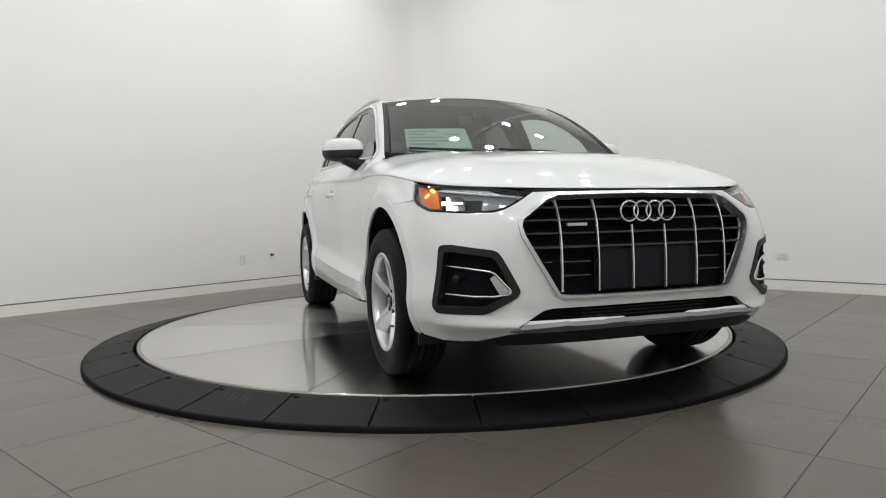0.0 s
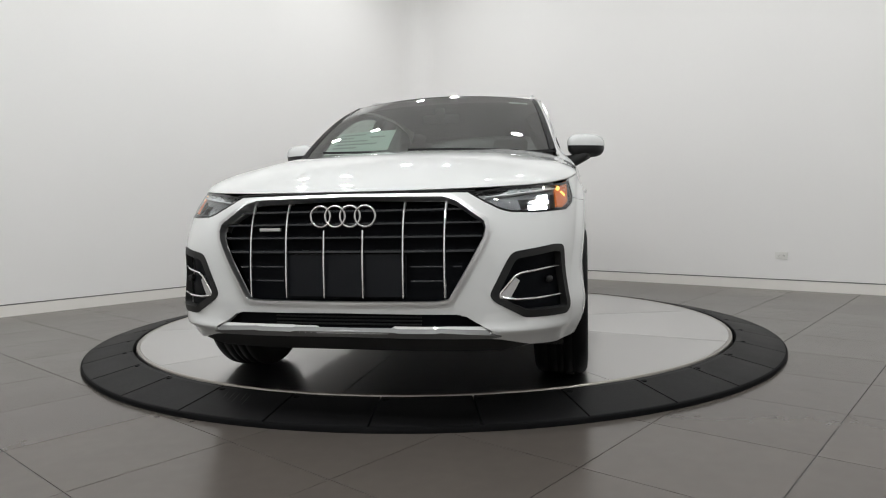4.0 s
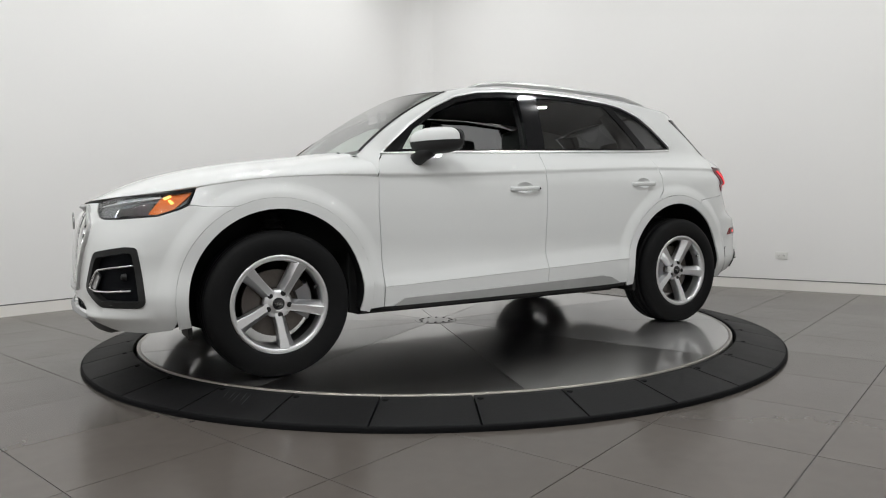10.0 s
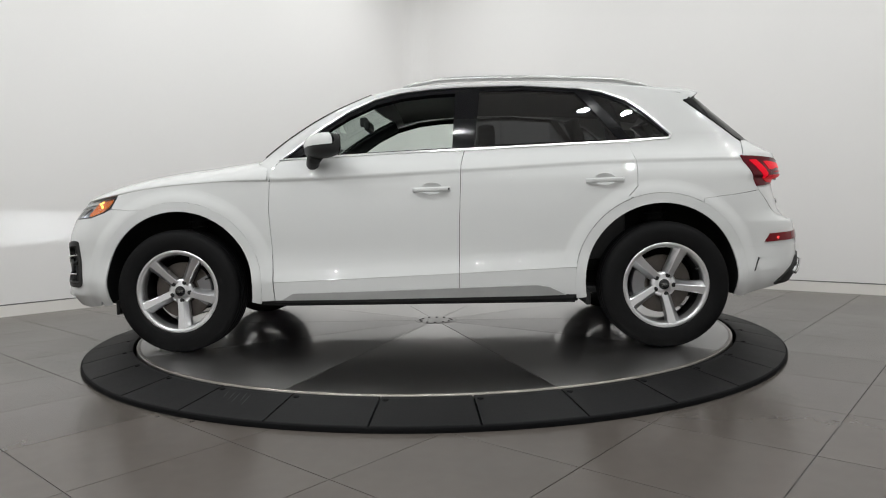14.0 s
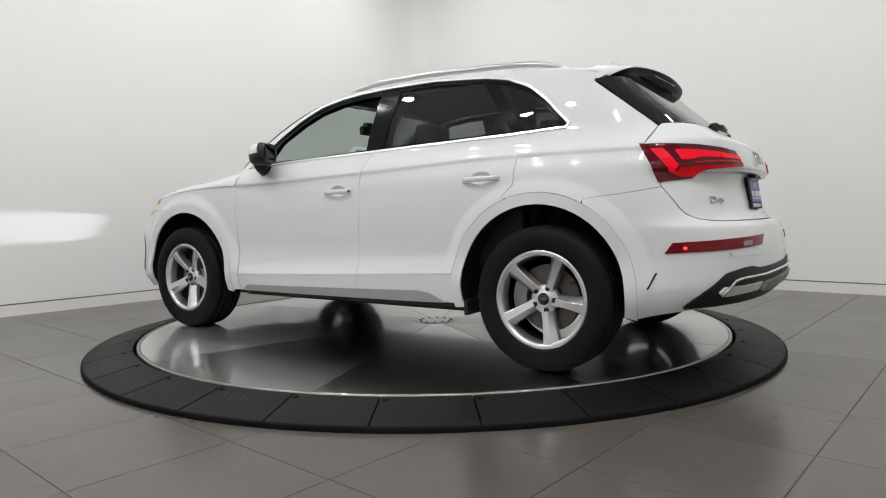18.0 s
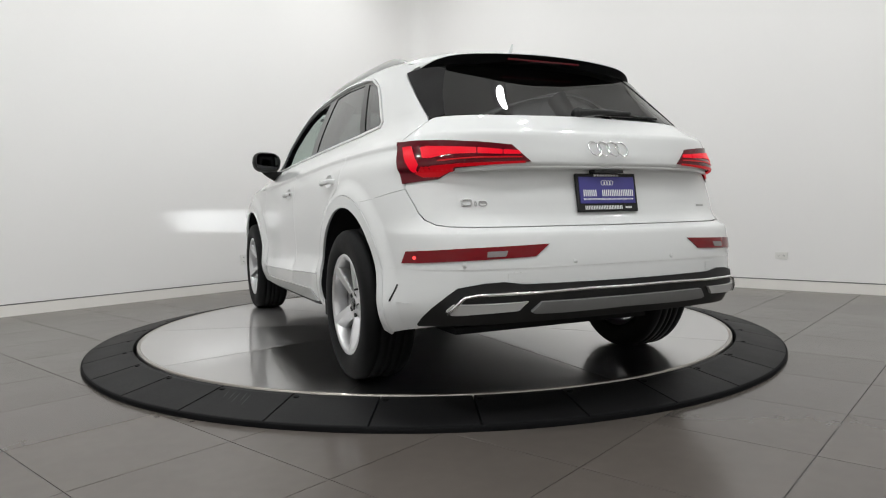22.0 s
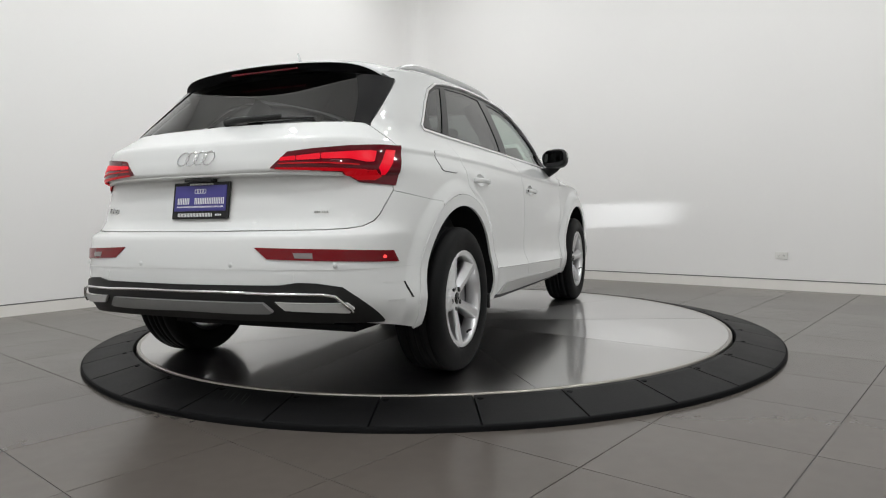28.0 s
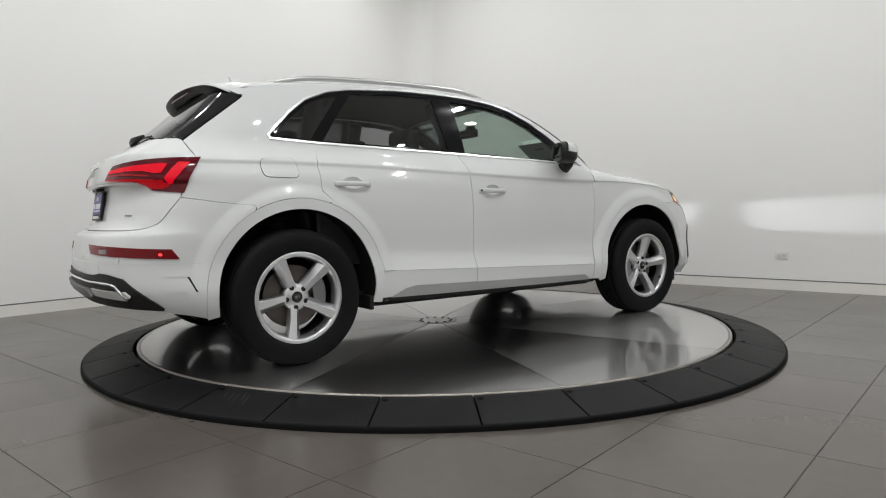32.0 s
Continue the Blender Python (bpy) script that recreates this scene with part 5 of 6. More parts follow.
        box(bm, xs - 0.002, xs, y0 - 0.045, y0 + 0.045, z0 + top, z0 + high)
        for e in (-0.043, 0.041):
            box(pockets, xs - 0.055, xs + 0.045, y0 + e, y0 + e + 0.002, z0 + foot, z0 + top)
        for e in (foot - 0.002, top):
            box(pockets, xs - 0.055, xs + 0.045, y0 - 0.043, y0 + 0.043, z0 + e, z0 + e + 0.002)
    part("projector_shroud", pockets, DARK, head, "black walls added to hide the lit lens from the side")
    for e in (-0.048, 0.045):
        box(bm, xs - 0.09, xs, y0 + e, y0 + e + 0.003, z0 - 0.048, z0 + 0.037)
    box(bm, xs - 0.09, xs, y0 - 0.045, y0 + 0.045, z0 + 0.037, z0 + 0.040)
    box(bm, xs - 0.09, xs, y0 - 0.045, y0 + 0.045, z0 - 0.050, z0 - 0.047)
    box(bm, xs - 0.093, xs - 0.09, y0 - 0.045, y0 + 0.045, z0 - 0.048, z0 + 0.037)
    part("projector", bm, LAMP_GREY, head)

# door handles, fuel flap
for doors, cx, cz in ((front_doors, -0.088, 0.928), (rear_doors, -1.070, 0.962)):
    for door, s in zip(doors, (1, -1)):
        def bowl(x, z):
            p = side(x, z)
            d = ((x - cx) / 0.062) ** 2 + ((z - cz) / 0.034) ** 2
            return Vector((x, (p.y - 0.022 * max(1 - d, 0)) * s, z))
        part("handle_recess", skin(handle_cup(cx, cz, 1.01), bowl, 0.012, lip=0), PAINT, door)
        bm = bmesh.new()
        rows = []
        for k in range(15):
            x = cx + 0.108 - 0.216 * k / 14
            z = cz - 0.008 + 0.004 * (k / 14)
            p = side(x, z)
            e = 1 - abs(2 * k / 14 - 1) ** 5
            o = 0.004 + 0.030 * e
            rows.append([bm.verts.new((x, (p.y + dy) * s, z + dz)) for dy, dz in ((o - 0.012, 0.012), (o - 0.003, 0.013), (o, 0.006), (o - 0.001, -0.006), (o - 0.006, -0.013), (o - 0.014, -0.010))])
        for a, b in zip(rows, rows[1:]):
            for j in range(6):
                bm.faces.new((a[j], a[(j + 1) % 6], b[(j + 1) % 6], b[j]))
        bm.faces.new(rows[0])
        bm.faces.new(rows[-1][::-1])
        bmesh.ops.recalc_face_normals(bm, faces=bm.faces[:])
        handle = part("door_handle", bm, PAINT, door, smooth=True)
        if cx > -0.5:
            bm = bmesh.new()
            lathe(bm, [(0.0, 0.002), (0.0055, 0.002), (0.0065, 0.0), (0.0065, -0.006)], 12, "y")
            p = side(cx - 0.098, cz - 0.004)
            for v in bm.verts:
                v.co = Vector((p.x + v.co.x, (p.y + 0.0165 + v.co.y) * s, p.z + v.co.z))
            bmesh.ops.recalc_face_normals(bm, faces=bm.faces[:])
            part("key_lock", bm, TRIM_BLACK, handle, "small black key lock")
flap = [(-1.372, 0.985), (-1.565, 0.990), (-1.570, 1.085), (-1.380, 1.090)]
fuel_flap = part("fuel_flap", skin(rounded(flap, 0.035, 6), mirrored(side), 0.025, out=0.0035, lip=0.003, ridge=CREASE), PAINT, quarters[1])
part("flap_seal", skin(rounded([(-1.3700, 0.983), (-1.567, 0.988), (-1.572, 1.087), (-1.378, 1.092)], 0.036, 6), mirrored(side), 0.025, out=0.0018, lip=0.003, ridge=CREASE), TRIM_BLACK, fuel_flap)
both_sides("door_seal", [(0.70, 1.130), (0.60, 1.225), (0.66, 1.148)], side, GLOSS_BLACK, car, step=0.05, out=0.0, lip=0.01)

# roof rails and aerial
for s in (1, -1):
    bm = bmesh.new()
    path = []
    for k in range(25):
        t = k / 24
        x = 0.09 - 1.52 * t
        e = ROOF_EDGE(x)
        lift = 0.030 * min(1.0, (math.sin(math.pi * t) * 2.2)) ** 0.7 if 0 < t < 1 else 0
        path.append(Vector((x, (width(x, e) - 0.052) * s, e + 0.015 + lift)))
    tube(bm, path, [0.010 + 0.006 * min(1, 6 * min(k, 24 - k) / 24) for k in range(25)], 10)
    part("roof_rail", bm, SATIN, car, "satin aluminium roof rail", smooth=True)
bm = bmesh.new()
tube(bm, [(-1.38, 0.0, 1.565), (-1.43, 0, 1.61), (-1.455, 0, 1.655)], [0.022, 0.010, 0.005], 10)
part("aerial", bm, PAINT, car, "small white roof aerial fin", smooth=True)


# door mirrors
def blob(centre, size, keep, n=3.0, res=24):
    """A rounded block; keep: which of its points stay, by their place from -1 to 1."""
    bm = bmesh.new()
    bmesh.ops.create_uvsphere(bm, u_segments=res * 2, v_segments=res, radius=1)
    for v in bm.verts:
        c = v.co.normalized()
        r = (abs(c.x) ** n + abs(c.y) ** n + abs(c.z) ** n) ** (-1 / n)
        v.co = c * r
    drop = [f for f in bm.faces if not keep(f.calc_center_median())]
    bmesh.ops.delete(bm, geom=drop, context="FACES")
    for v in bm.verts:
        v.co = Vector((centre[0] + v.co.x * size[0], centre[1] + v.co.y * size[1], centre[2] + v.co.z * size[2]))
    return bm


MIRROR = shader("mirror", (0.05, 0.05, 0.052), 0.08, 1.0)
for s in (1, -1):
    c = (0.535, 0.928 * s, 1.180)
    mirror = part("door_mirror", blob(c, (0.098, 0.108, 0.070), lambda p: p.x > -0.75 and (p.z < 0.05 or p.x < -0.4), 2.8), TRIM_BLACK, car, "white capped door mirror with black base", smooth=True)

    def shape(ob):
        for v in ob.data.vertices:
            k = (v.co.x - 0.43) / 0.21
            v.co.z += (0.5 - k) * 0.012
            v.co.y += s * (0.5 - k) * 0.02
            v.co.x -= (abs(v.co.y) - 0.90) * 0.45
    shape(mirror)
    cap = part("mirror_cap", blob(c, (0.101, 0.111, 0.073), lambda p: p.z > -0.05 and p.x > -0.22, 2.8), PAINT, mirror, smooth=True)
    shape(cap)
    pane = part("mirror_glass", blob((c[0] - 0.072, c[1], c[2]), (0.012, 0.086, 0.060), lambda p: True, 3.5), MIRROR, mirror, smooth=True)
    shape(pane)
    bm = bmesh.new()
    tube(bm, [(0.60, 0.800 * s, 1.085), (0.60, 0.850 * s, 1.085), (0.585, 0.890 * s, 1.110), (0.56, 0.92 * s, 1.135)], [0.034, 0.038, 0.040, 0.045], 12)
    part("mirror_arm", bm, TRIM_BLACK, mirror, smooth=True)

# wheels
def wheel(x, s, phase):
    hub = new("wheel", None)
    hub.parent = car
    hub.matrix_basis = Matrix.Translation((x, 0.803 * s, 0.3585)) @ Matrix.Rotation(0 if s > 0 else math.pi, 4, "Z")
    bm = bmesh.new()
    half = [(0.232, 0.100), (0.245, 0.112), (0.262, 0.119), (0.300, 0.123), (0.330, 0.119), (0.345, 0.110), (0.354, 0.098), (0.3585, 0.085), (0.360, 0.062), (0.3535, 0.060), (0.3535, 0.052), (0.3604, 0.050), (0.3608, 0.020), (0.354, 0.018), (0.354, 0.010), (0.361, 0.008)]
    prof = half + [(r, -h) for r, h in reversed(half)]
    lathe(bm, prof, 72, "y")
    bmesh.ops.recalc_face_normals(bm, faces=bm.faces[:])
    part("tyre", bm, TYRE, hub, "black road tyre", smooth=True)
    bm = bmesh.new()
    lathe(bm, [(0.240, 0.101), (0.243, 0.107), (0.241, 0.111), (0.233, 0.112), (0.222, 0.110), (0.215, 0.101), (0.212, 0.078), (0.211, 0.040)], 72, "y")
    bmesh.ops.recalc_face_normals(bm, faces=bm.faces[:])
    bmesh.ops.reverse_faces(bm, faces=bm.faces[:])
    rim = part("rim", bm, ALLOY, hub, "silver five-spoke alloy rim", smooth=True)
    bm = bmesh.new()
    lathe(bm, [(0.2112, 0.041), (0.2105, -0.02), (0.212, -0.08), (0.225, -0.1), (0.24, -0.106)], 48, "y")
    part("barrel", bm, ALLOY_DARK, rim, smooth=True)
    for k in range(5):
        a = radians(phase + 72 * k)
        d, w = Vector((-math.cos(a), 0, math.sin(a))), Vector((math.sin(a), 0, math.cos(a)))
        bm = bmesh.new()
        rows = []
        for r, half_w, h in ((0.040, 0.030, 0.064), (0.075, 0.0290, 0.074), (0.115, 0.0295, 0.084), (0.155, 0.0325, 0.093), (0.190, 0.036, 0.100), (0.216, 0.041, 0.106), (0.234, 0.045, 0.109)):
            sec = ((-1, -0.056), (-1, -0.012), (-0.94, -0.003), (-0.82, 0.0), (0.16, 0.002), (0.24, 0.0), (0.93, -0.028), (1, -0.034), (1, -0.056))
            rows.append([bm.verts.new(d * r + w * (half_w * p) + Vector((0, h + q, 0))) for p, q in sec])
        for a_, b_ in zip(rows, rows[1:]):
            for j in range(8):
                bm.faces.new((a_[j], a_[j + 1], b_[j + 1], b_[j]))
        bmesh.ops.recalc_face_normals(bm, faces=bm.faces[:])
        if sum(f.normal.y for f in bm.faces) < 0:
            bmesh.ops.reverse_faces(bm, faces=bm.faces[:])
        part("spoke", bm, ALLOY, rim)
        b = radians(phase + 72 * k)
        bm = bmesh.new()
        lathe(bm, [(0.0, 0.010), (0.010, 0.010), (0.0135, 0.007), (0.014, -0.02)], 12, "y")
        bolt = part("wheel_bolt", bm, TRIM_BLACK, rim)
        bolt.location = Vector((-math.cos(b) * 0.056, 0.062, math.sin(b) * 0.056))
    bm = bmesh.new()
    a = radians(phase - 39)
    foot, d = Vector((-math.cos(a) * 0.205, 0.088, math.sin(a) * 0.205)), Vector((math.cos(a), 0, -math.sin(a)))
    tube(bm, [foot, foot + d * 0.012 + Vector((0, 0.012, 0)), foot + d * 0.020 + Vector((0, 0.028, 0))], [0.006, 0.0055, 0.0045], 8)
    part("tyre_valve", bm, TRIM_BLACK, rim, smooth=True)
    bm = bmesh.new()
    lathe(bm, [(0.0, 0.072), (0.030, 0.071), (0.034, 0.068), (0.046, 0.066), (0.066, 0.061), (0.074, 0.050), (0.072, 0.02)], 36, "y")
    bmesh.ops.recalc_face_normals(bm, faces=bm.faces[:])
    bmesh.ops.reverse_faces(bm, faces=bm.faces[:])
    part("hub", bm, ALLOY, rim, smooth=True)
    bm = bmesh.new()
    lathe(bm, [(0.0, 0.077), (0.026, 0.076), (0.030, 0.072), (0.031, 0.068)], 28, "y")
    cap = part("centre_cap", bm, GLOSS_BLACK, rim, "black centre cap", smooth=True)
    bm = bmesh.new()
    for k in range(4):
        ring = lathe(bm, [(0.0050, 0.0), (0.0065, 0.0), (0.0065, 0.0012), (0.0050, 0.0012), (0.0050, 0.0)], 12, "y")
        for row in ring:
            for v in row:
                v.co += Vector(((k - 1.5) * 0.0085, 0.077, 0))
    part("emblem_ring", bm, BADGE, rim)
    bm = bmesh.new()
    lathe(bm, [(0.07, 0.012), (0.165, 0.012), (0.167, 0.008), (0.167, -0.012), (0.07, -0.012)], 48, "y")
    bmesh.ops.recalc_face_normals(bm, faces=bm.faces[:])
    part("brake_disc", bm, DISC_IRON, hub, "grey iron brake disc", smooth=False)
    bm = bmesh.new()
    lathe(bm, [(0.0, 0.045), (0.06, 0.045), (0.078, 0.03), (0.08, 0.0)], 28, "y")
    part("brake_bell", bm, DISC_IRON, hub, smooth=True)
    bm = bmesh.new()
    at_front = -1 if x > 0 else 1
    a0 = 180 if x > 0 else 0
    lathe(bm, [(0.105, 0.045), (0.175, 0.045), (0.185, 0.03), (0.185, -0.04), (0.105, -0.04), (0.105, 0.045)], 8, "y", full=radians(62), start=radians(a0 - 31) if s > 0 else radians(180 - a0 - 31))
    bmesh.ops.recalc_face_normals(bm, faces=bm.faces[:])
    part("brake_caliper", bm, ALLOY_DARK, hub, "grey brake caliper")
    return hub


wheel(1.400, 1, 62)
wheel(-1.405, 1, 67)
wheel(1.400, -1, 9)
wheel(-1.405, -1, -26)

# wheel housings, underbody and running gear
for cx, cz in ARCHES:
    for s in (1, -1):
        bm = bmesh.new()
        rows = []
        for k in range(29):
            a = radians(-13 + 206 * k / 28)
            edge = side(cx + 0.436 * math.cos(a), max(cz + 0.436 * math.sin(a), 0.2)).y
            rows.append([bm.verts.new((cx + r * math.cos(a), y * s, cz + r * math.sin(a))) for r, y in ((0.434, edge - 0.012), (0.444, edge - 0.040), (0.448, 0.80), (0.448, 0.56), (0.30, 0.54), (0.1, 0.54))])
        for a, b in zip(rows, rows[1:]):
            for j in range(5):
                bm.faces.new((a[j], a[j + 1], b[j + 1], b[j]))
        bmesh.ops.recalc_face_normals(bm, faces=bm.faces[:])
        part("wheel_housing", bm, UNDER, car, "black wheel arch liner", smooth=True)
        bm = bmesh.new()
        tube(bm, [(cx - 0.03, 0.66 * s, 0.45), (cx - 0.03, 0.63 * s, 0.80)], [0.055, 0.05], 14)
        for k in range(5):
            z = 0.62 + 0.035 * k
            lathe_ring = [(cx - 0.03 + 0.062 * math.cos(t), 0.642 * s + 0.062 * math.sin(t), z + 0.004 * t) for t in (2 * math.pi * i / 14 for i in range(15))]
            tube(bm, lathe_ring, 0.007, 6)
        part("suspension_strut", bm, UNDER, car, smooth=True)
        if cx > 0:
            bm = bmesh.new()
            tube(bm, [(1.40, 0.655 * s, 0.735), (1.31, 0.655 * s, 0.733)], 0.008, 8)
            tube(bm, [(1.385, 0.65 * s, 0.772), (1.365, 0.65 * s, 0.772)], 0.007, 8)
            tube(bm, [(1.330, 0.65 * s, 0.772), (1.315, 0.65 * s, 0.772)], 0.007, 8)
            part("suspension_arm", bm, ALLOY, car, "bare metal suspension arm", smooth=True)
        back = cx - 0.425 if cx > 0 else cx + 0.41
        bm = bmesh.new()
        if cx > 0:
            box(bm, cx + 0.405, cx + 0.425, 0.60 * s if s > 0 else -0.86, 0.82 if s > 0 else -0.60, 0.215, 0.30, 0.004)
        else:
            box(bm, cx + 0.40, cx + 0.425, 0.62 if s > 0 else -0.90, 0.90 if s > 0 else -0.62, 0.250, 0.33, 0.006)
        part("splash_guard", bm, TRIM_BLACK, car, "small black splash guard")
under = [(2.08, 0.45), (1.85, 0.62), (1.80, 0.54), (0.95, 0.54), (0.93, 0.74), (-0.92, 0.74), (-0.94, 0.54), (-1.79, 0.54), (-1.84, 0.54)]
bm = bmesh.new()
prism(bm, under + [(x, -y) for x, y in reversed(under)], 0.245, 0.275)
part("underbody", bm, UNDER, car, "black underbody panels")
bm = bmesh.new()
box(bm, -1.0, 0.9, -0.10, 0.10, 0.18, 0.21, 0.02)
part("exhaust_tunnel", bm, UNDER, car)
for s in (1, -1):
    bm = bmesh.new()
    tube(bm, [(-1.2, 0.22 * s, 0.25), (-1.7, 0.26 * s, 0.29), (-1.95, 0.40 * s, 0.36), (-2.05, 0.42 * s, 0.37)], 0.032, 12)
    part("exhaust_pipe", bm, ALLOY_DARK, car, "dull steel exhaust pipe", smooth=True)
    bm = bmesh.new()
    tube(bm, [(-1.405, 0.10 * s, 0.30), (-1.405, 0.72 * s, 0.33)], 0.03, 10)
    tube(bm, [(-1.30, 0.15 * s, 0.24), (-1.38, 0.70 * s, 0.24)], 0.022, 8)
    part("rear_axle", bm, UNDER, car, smooth=True)
    bm = bmesh.new()
    tube(bm, [(1.405, 0.10 * s, 0.33), (1.405, 0.72 * s, 0.35)], 0.03, 10)
    tube(bm, [(1.25, 0.30 * s, 0.24), (1.39, 0.70 * s, 0.24)], 0.022, 8)
    part("front_axle", bm, UNDER, car, smooth=True)
# inner walls that close the body under its skin
for name, ext in (("inner_sill", (-0.93, 0.94, 0.76, 0.80, 0.26, 1.06)), ("inner_sill", (-0.93, 0.94, -0.80, -0.76, 0.26, 1.06)), ("bulkhead", (0.93, 0.99, -0.76, 0.76, 0.26, 1.03)),
                  ("boot_floor", (-2.10, -1.70, -0.60, 0.60, 0.33, 0.36)), ("boot_wall", (-2.12, -2.09, -0.60, 0.60, 0.33, 0.98)), ("engine_bay", (0.99, 2.06, -0.53, 0.53, 0.26, 0.80)), ("front_tray", (1.81, 2.05, -0.66, 0.66, 0.27, 0.30))):
    bm = bmesh.new()
    box(bm, *ext, 0.01)
    part(name, bm, DARK, car, "black inner body panel")

# cabin
bm = bmesh.new()
box(bm, -1.75, 0.95, -0.74, 0.74, 0.30, 0.34, 0.01)
cabin = part("cabin_floor", bm, CABIN, car)
bm = bmesh.new()
prism(bm, [(0.98, 0.80), (0.98, 1.08), (0.80, 1.105), (0.55, 1.085), (0.42, 1.03), (0.40, 0.92), (0.50, 0.62), (0.90, 0.5)], -0.72, 0.72, "y")
part("dashboard", bm, CABIN, car, "black dashboard")
bm = bmesh.new()
ring = [(0.30 + 0.05 * math.sin(a), 0.37 + 0.185 * math.cos(a), 0.985 + 0.178 * math.sin(a)) for a in (2 * math.pi * k / 32 for k in range(33))]
tube(bm, ring, 0.016, 10, caps=False)
box(bm, 0.29, 0.33, 0.29, 0.45, 0.93, 1.04, 0.02)
box(bm, 0.30, 0.32, 0.19, 0.55, 0.965, 1.0, 0.005)
part("steering_wheel", bm, CABIN, car, "black steering wheel", smooth=True)


def car_seat(x, y, wide, tall, rest):
    seat = new("seat", None)
    seat.parent, seat.location = car, (x, y, 0)
    bm = bmesh.new()
    box(bm, -0.25, 0.28, -wide / 2, wide / 2, 0.42, 0.60, 0.05)
    part("cushion", bm, CABIN, seat, smooth=True)
    bm = bmesh.new()
    box(bm, -0.08, 0.06, -wide / 2, wide / 2, 0.52, tall, 0.05)
    for v in bm.verts:
        v.co.x += -0.20 - (v.co.z - 0.52) * 0.30
        v.co.y *= 1 - 0.25 * max(v.co.z - 0.8, 0)
    part("backrest", bm, CABIN, seat, "black leather backrest", smooth=True)
    for yy in rest:
        bm = bmesh.new()
        box(bm, -0.06, 0.05, yy - 0.13, yy + 0.13, tall + 0.02, tall + 0.20, 0.04)
        for v in bm.verts:
            v.co.x += -0.20 - (tall - 0.50) * 0.30
        head = part("headrest", bm, CABIN, seat, smooth=True)
        bm = bmesh.new()
        for d in (-0.05, 0.05):
            tube(bm, [(-0.22 - (tall - 0.55) * 0.30, yy + d, tall - 0.06), (-0.21 - (tall - 0.50) * 0.30, yy + d, tall + 0.08)], 0.006, 8)
        part("headrest_post", bm, CHROME, head)
    return seat


car_seat(-0.02, 0.37, 0.50, 1.14, [0])
car_seat(-0.02, -0.37, 0.50, 1.14, [0])
car_seat(-0.90, 0.0, 1.24, 1.08, [-0.42, 0, 0.42])
rows = []
for i in range(13):
    x = 0.20 - 1.80 * i / 12
    rows.append([roof(x, q) - Vector((0, 0, 0.045)) for q in (-0.93, -0.6, -0.3, 0, 0.3, 0.6, 0.93)])
loft("headliner", rows, CABIN, car, "dark roof lining", flip=(0, 0, -1))
bm = bmesh.new()
box(bm, 0.37, 0.41, -0.12, 0.12, 1.365, 1.430, 0.015)
box(bm, 0.40, 0.45, -0.03, 0.03, 1.40, 1.465, 0.01)
part("rear_view_mirror", bm, CABIN, car, "black inside mirror", smooth=False)
for s in (1, -1):
    bm = bmesh.new()
    tube(bm, [(-0.27, 0.700 * s, 1.10), (-0.28, 0.640 * s, 1.30), (-0.30, 0.54 * s, 1.49)], [0.05, 0.042, 0.05], 10)
    part("pillar_lining", bm, CABIN, car, smooth=True)
    bm = bmesh.new()
    tube(bm, [(-1.20, 0.64 * s, 1.12), (-1.18, 0.58 * s, 1.30), (-1.10, 0.51 * s, 1.47)], [0.06, 0.05, 0.06], 10)
    part("pillar_lining", bm, CABIN, car, smooth=True)
    bm = bmesh.new()
    box(bm, -1.22, 0.80, 0.70 * s - 0.03, 0.70 * s + 0.03, 0.5, 1.12, 0.02)
    part("door_card", bm, CABIN, car, "black door lining")

# papers behind the windscreen
def paper(name, q0, q1, p0, p1, mat, label, lines=0, drop=0.02):
    bm = bmesh.new()
    n = Vector((0.55, 0, 0.83))
    rows = [[bm.verts.new(screen(q0 + (q1 - q0) * i / 6, p0 + (p1 - p0) * j / 3) - n * drop) for i in range(7)] for j in range(4)]
    for a, b in zip(rows, rows[1:]):
        for i in range(6):
            bm.faces.new((a[i], a[i + 1], b[i + 1], b[i]))
    ob = part(name, bm, mat, car, label, smooth=True)
    for k in range(lines):
        t = p0 + (p1 - p0) * (k + 1) / (lines + 1)
        bm = bmesh.new()
        h = (p1 - p0) / (lines + 1) * 0.22
        wide = (0.45, 0.8, 0.6, 0.9, 0.5)[k % 5]
        a = q0 + (q1 - q0) * 0.05
        b = a + (q1 - q0) * 0.9 * wide
        bm.faces.new([bm.verts.new(screen(q, p) - n * (drop - 0.002)) for q, p in ((a, t - h), (b, t - h), (b, t + h), (a, t + h))])
        part("bar", bm, INK, ob)


paper("window_sticker", -0.83, -0.30, 0.14, 0.42, PAPER, "pale green printed price sheet", 5)
paper("window_label", 0.72, 0.90, 0.90, 0.945, PAPER, "small white label", 0)
for s in (1, -1):
    bm = bmesh.new()
    rows = [[bm.verts.new(screen(s * q, p) + Vector((0.55, 0, 0.83)) * 0.0015) for q in (0.955, 1.005)] for p in [k / 16 for k in range(17)]]
    for a, b in zip(rows, rows[1:]):
        bm.faces.new((a[0], a[1], b[1], b[0]))
    part("screen_border", bm, GLOSS_BLACK, screen_glass, smooth=True)
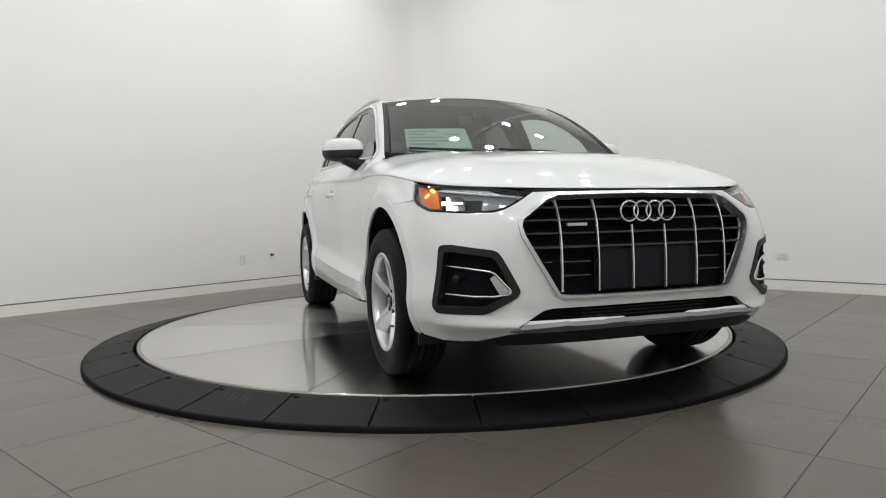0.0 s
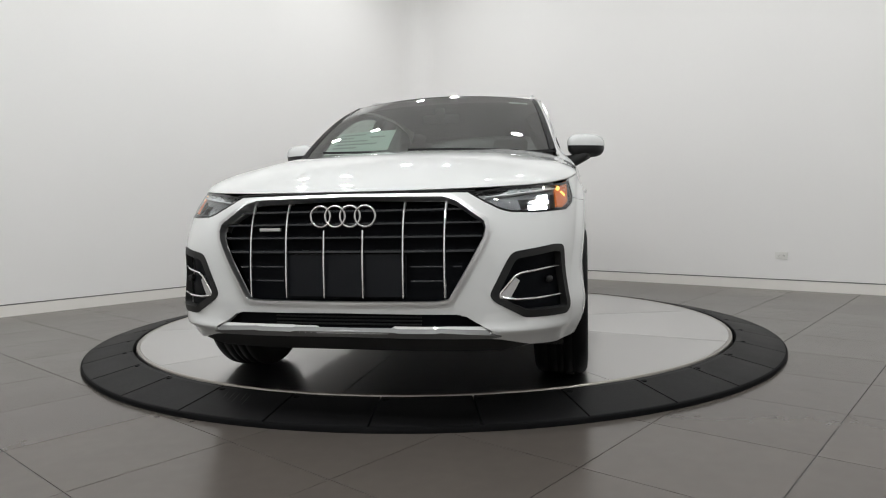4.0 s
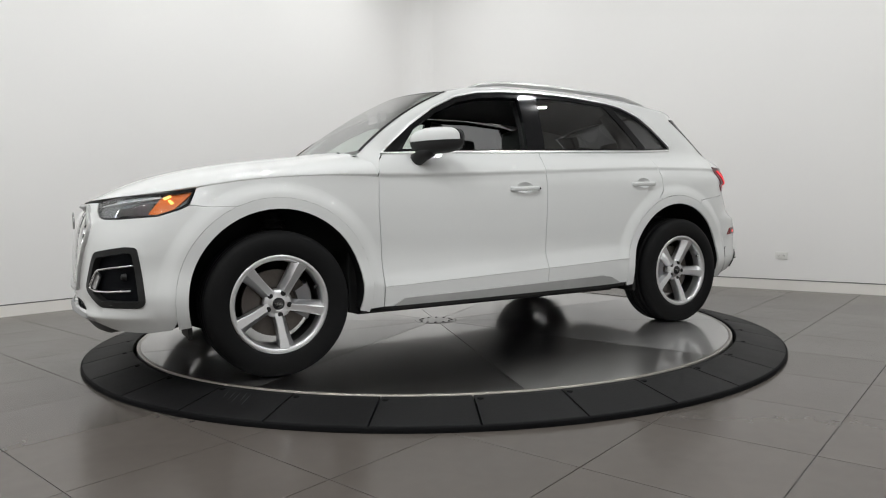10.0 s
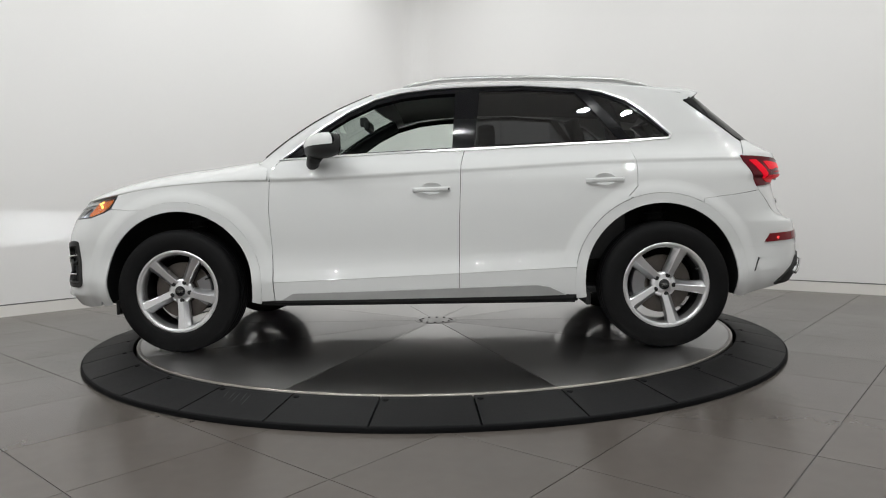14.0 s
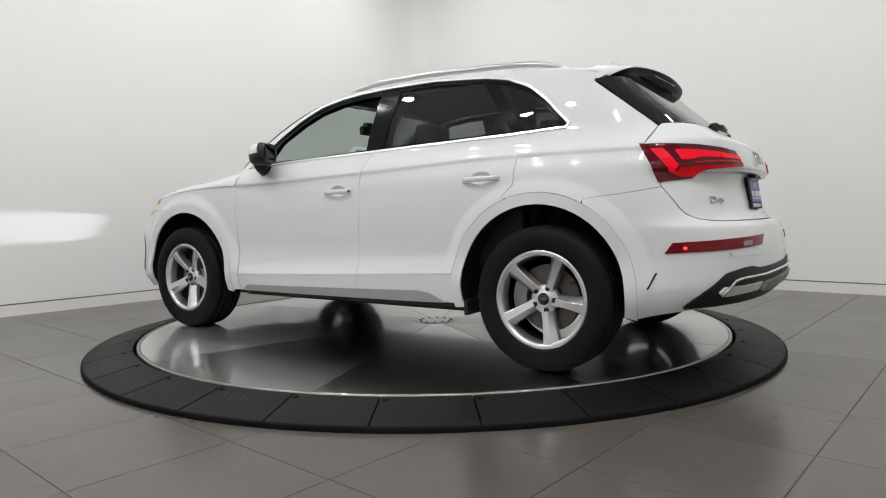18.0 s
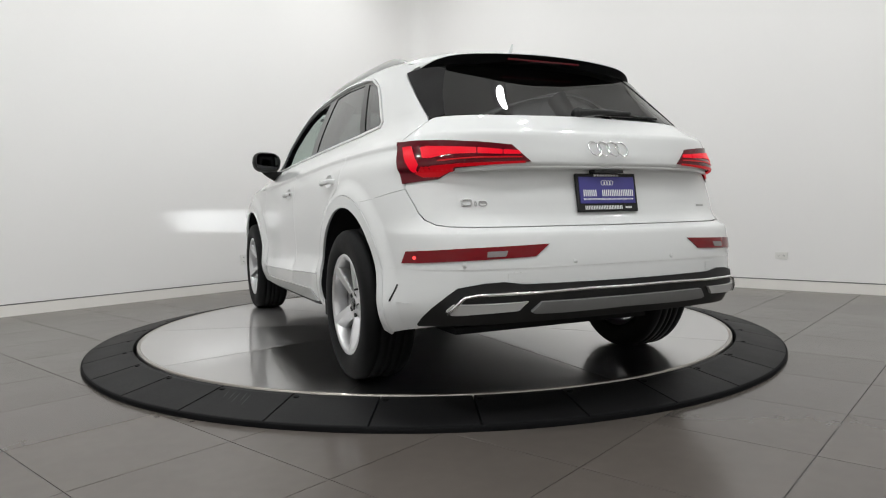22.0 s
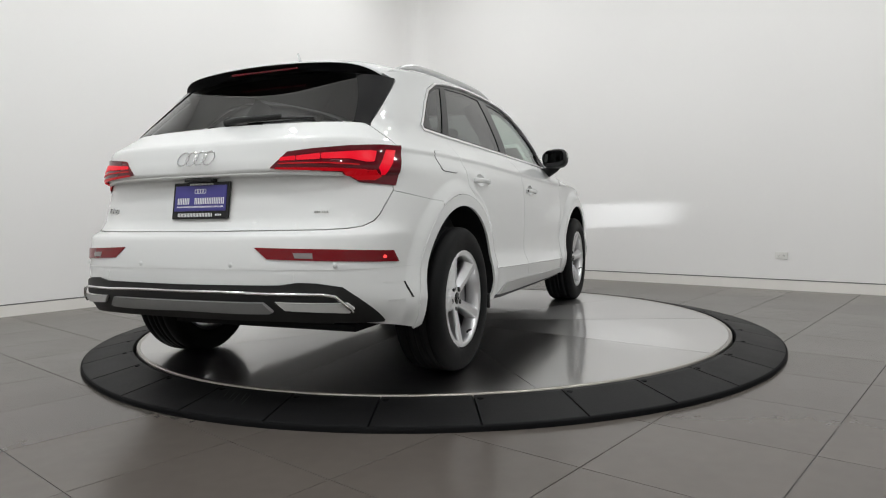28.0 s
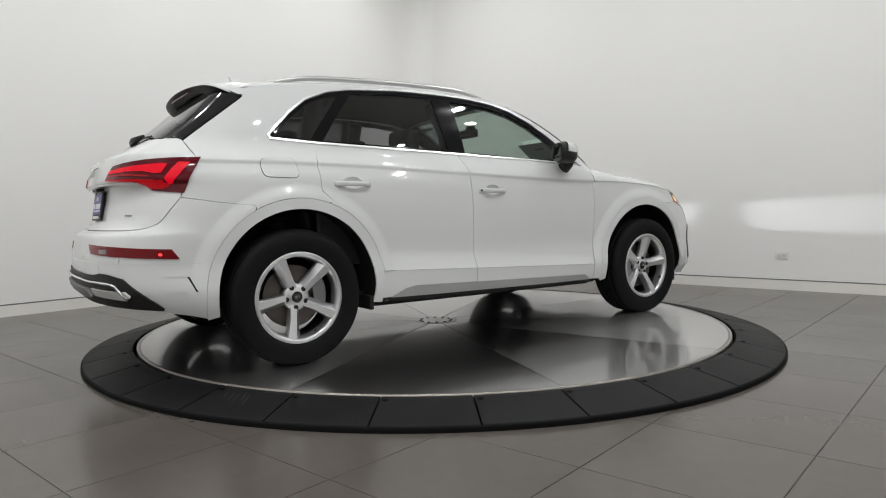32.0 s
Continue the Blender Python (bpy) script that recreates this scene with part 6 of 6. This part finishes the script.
for p0, p1 in ((0.0, 0.035), (0.990, 1.0)):
    bm = bmesh.new()
    rows = [[bm.verts.new(screen(q, p) + Vector((0.55, 0, 0.83)) * 0.0015) for p in (p0, p1)] for q in [2 * k / 32 - 1 for k in range(33)]]
    for a, b in zip(rows, rows[1:]):
        bm.faces.new((a[0], a[1], b[1], b[0]))
    part("screen_border", bm, GLOSS_BLACK, screen_glass, smooth=True)
for y0, y1 in ((0.55, -0.08), (-0.05, -0.62)):
    bm = bmesh.new()
    def on(y, p, o):
        return screen(y / 0.755, p) + Vector((0.55, 0, 0.83)) * o
    tube(bm, [on(y0, 0.02, 0.012), on((y0 + y1) / 2, 0.055, 0.016), on(y1, 0.075, 0.012)], 0.007, 6)
    part("wiper_arm", bm, TRIM_BLACK, car, "black windscreen wiper")
bm = bmesh.new()
rows = [[bm.verts.new((cowl(y) + dx, y, z)) for dx, z in ((0.03, 1.098), (-0.03, 1.09), (-0.10, 1.085))] for y in [0.78 * (2 * k / 24 - 1) for k in range(25)]]
for a, b in zip(rows, rows[1:]):
    for j in range(2):
        bm.faces.new((a[j], a[j + 1], b[j + 1], b[j]))
part("cowl_panel", bm, TRIM_BLACK, car, "black cowl under the windscreen")


# ---- floor tiles ----
TILE_PITCH, JOINT = 0.587, 0.0035
bm = bmesh.new()
h = TILE_PITCH / 2 - JOINT / 2
lows = [bm.verts.new((sx * h, sy * h, -0.003)) for sx, sy in ((-1, -1), (1, -1), (1, 1), (-1, 1))]
mids = [bm.verts.new((sx * h, sy * h, -0.0004)) for sx, sy in ((-1, -1), (1, -1), (1, 1), (-1, 1))]
tops = [bm.verts.new((sx * (h - 0.0005), sy * (h - 0.0005), 0.0)) for sx, sy in ((-1, -1), (1, -1), (1, 1), (-1, 1))]
bm.faces.new(tops)
for a, b in ((lows, mids), (mids, tops)):
    for k in range(4):
        bm.faces.new((a[k], a[(k + 1) % 4], b[(k + 1) % 4], b[k]))
mesh = bpy.data.meshes.new("tile")
bm.to_mesh(mesh)
bm.free()
mesh.materials.append(TILE)
rest = bmesh.new()
for i in range(-10, 10):
    for j in range(-8, 12):
        u, v = -1.694 + TILE_PITCH * (i + 0.5), 0.362 + TILE_PITCH * (j + 0.5)
        p = room(u, v)
        if not (U_NEAR - 0.5 < u < U_FAR + 0.28 and V_SIDE - 0.28 < v < V_NEAR + 0.5):
            continue
        if math.hypot(p.x, p.y) < 1.8:
            continue
        seen = p.y > -4.6 and math.hypot(p.x, p.y) < 6.2
        m = Matrix.Translation(room(u, v, FLOOR)) @ Matrix.Rotation(ANGLE + (i * 7 + j * 3) % 4 * math.pi / 2, 4, "Z")
        if seen:
            tile = new("tile", mesh)
            tile.parent = floor
            tile.matrix_basis = m
        else:
            verts = [rest.verts.new(m @ vert.co) for vert in mesh.vertices]
            for f in mesh.polygons:
                rest.faces.new([verts[k] for k in f.vertices])
tagged(link("tile_field", rest, TILE, floor), kind="stuff")


def motions():
    """The turning plate and the car on it."""
    rows, plate = [], []
    for k in range(65):
        t = k * 0.5
        turn = Matrix.Rotation(radians(turntable_angle(t)), 4, "Z")
        plate.append((t, turn))
        rows.append((t, turn @ Matrix.Translation((0.0434, 0.1600, 0.0)) @ Matrix.Rotation(radians(0.45), 4, "Z")))
    walk(disc, plate)
    walk(car, rows)


motions()
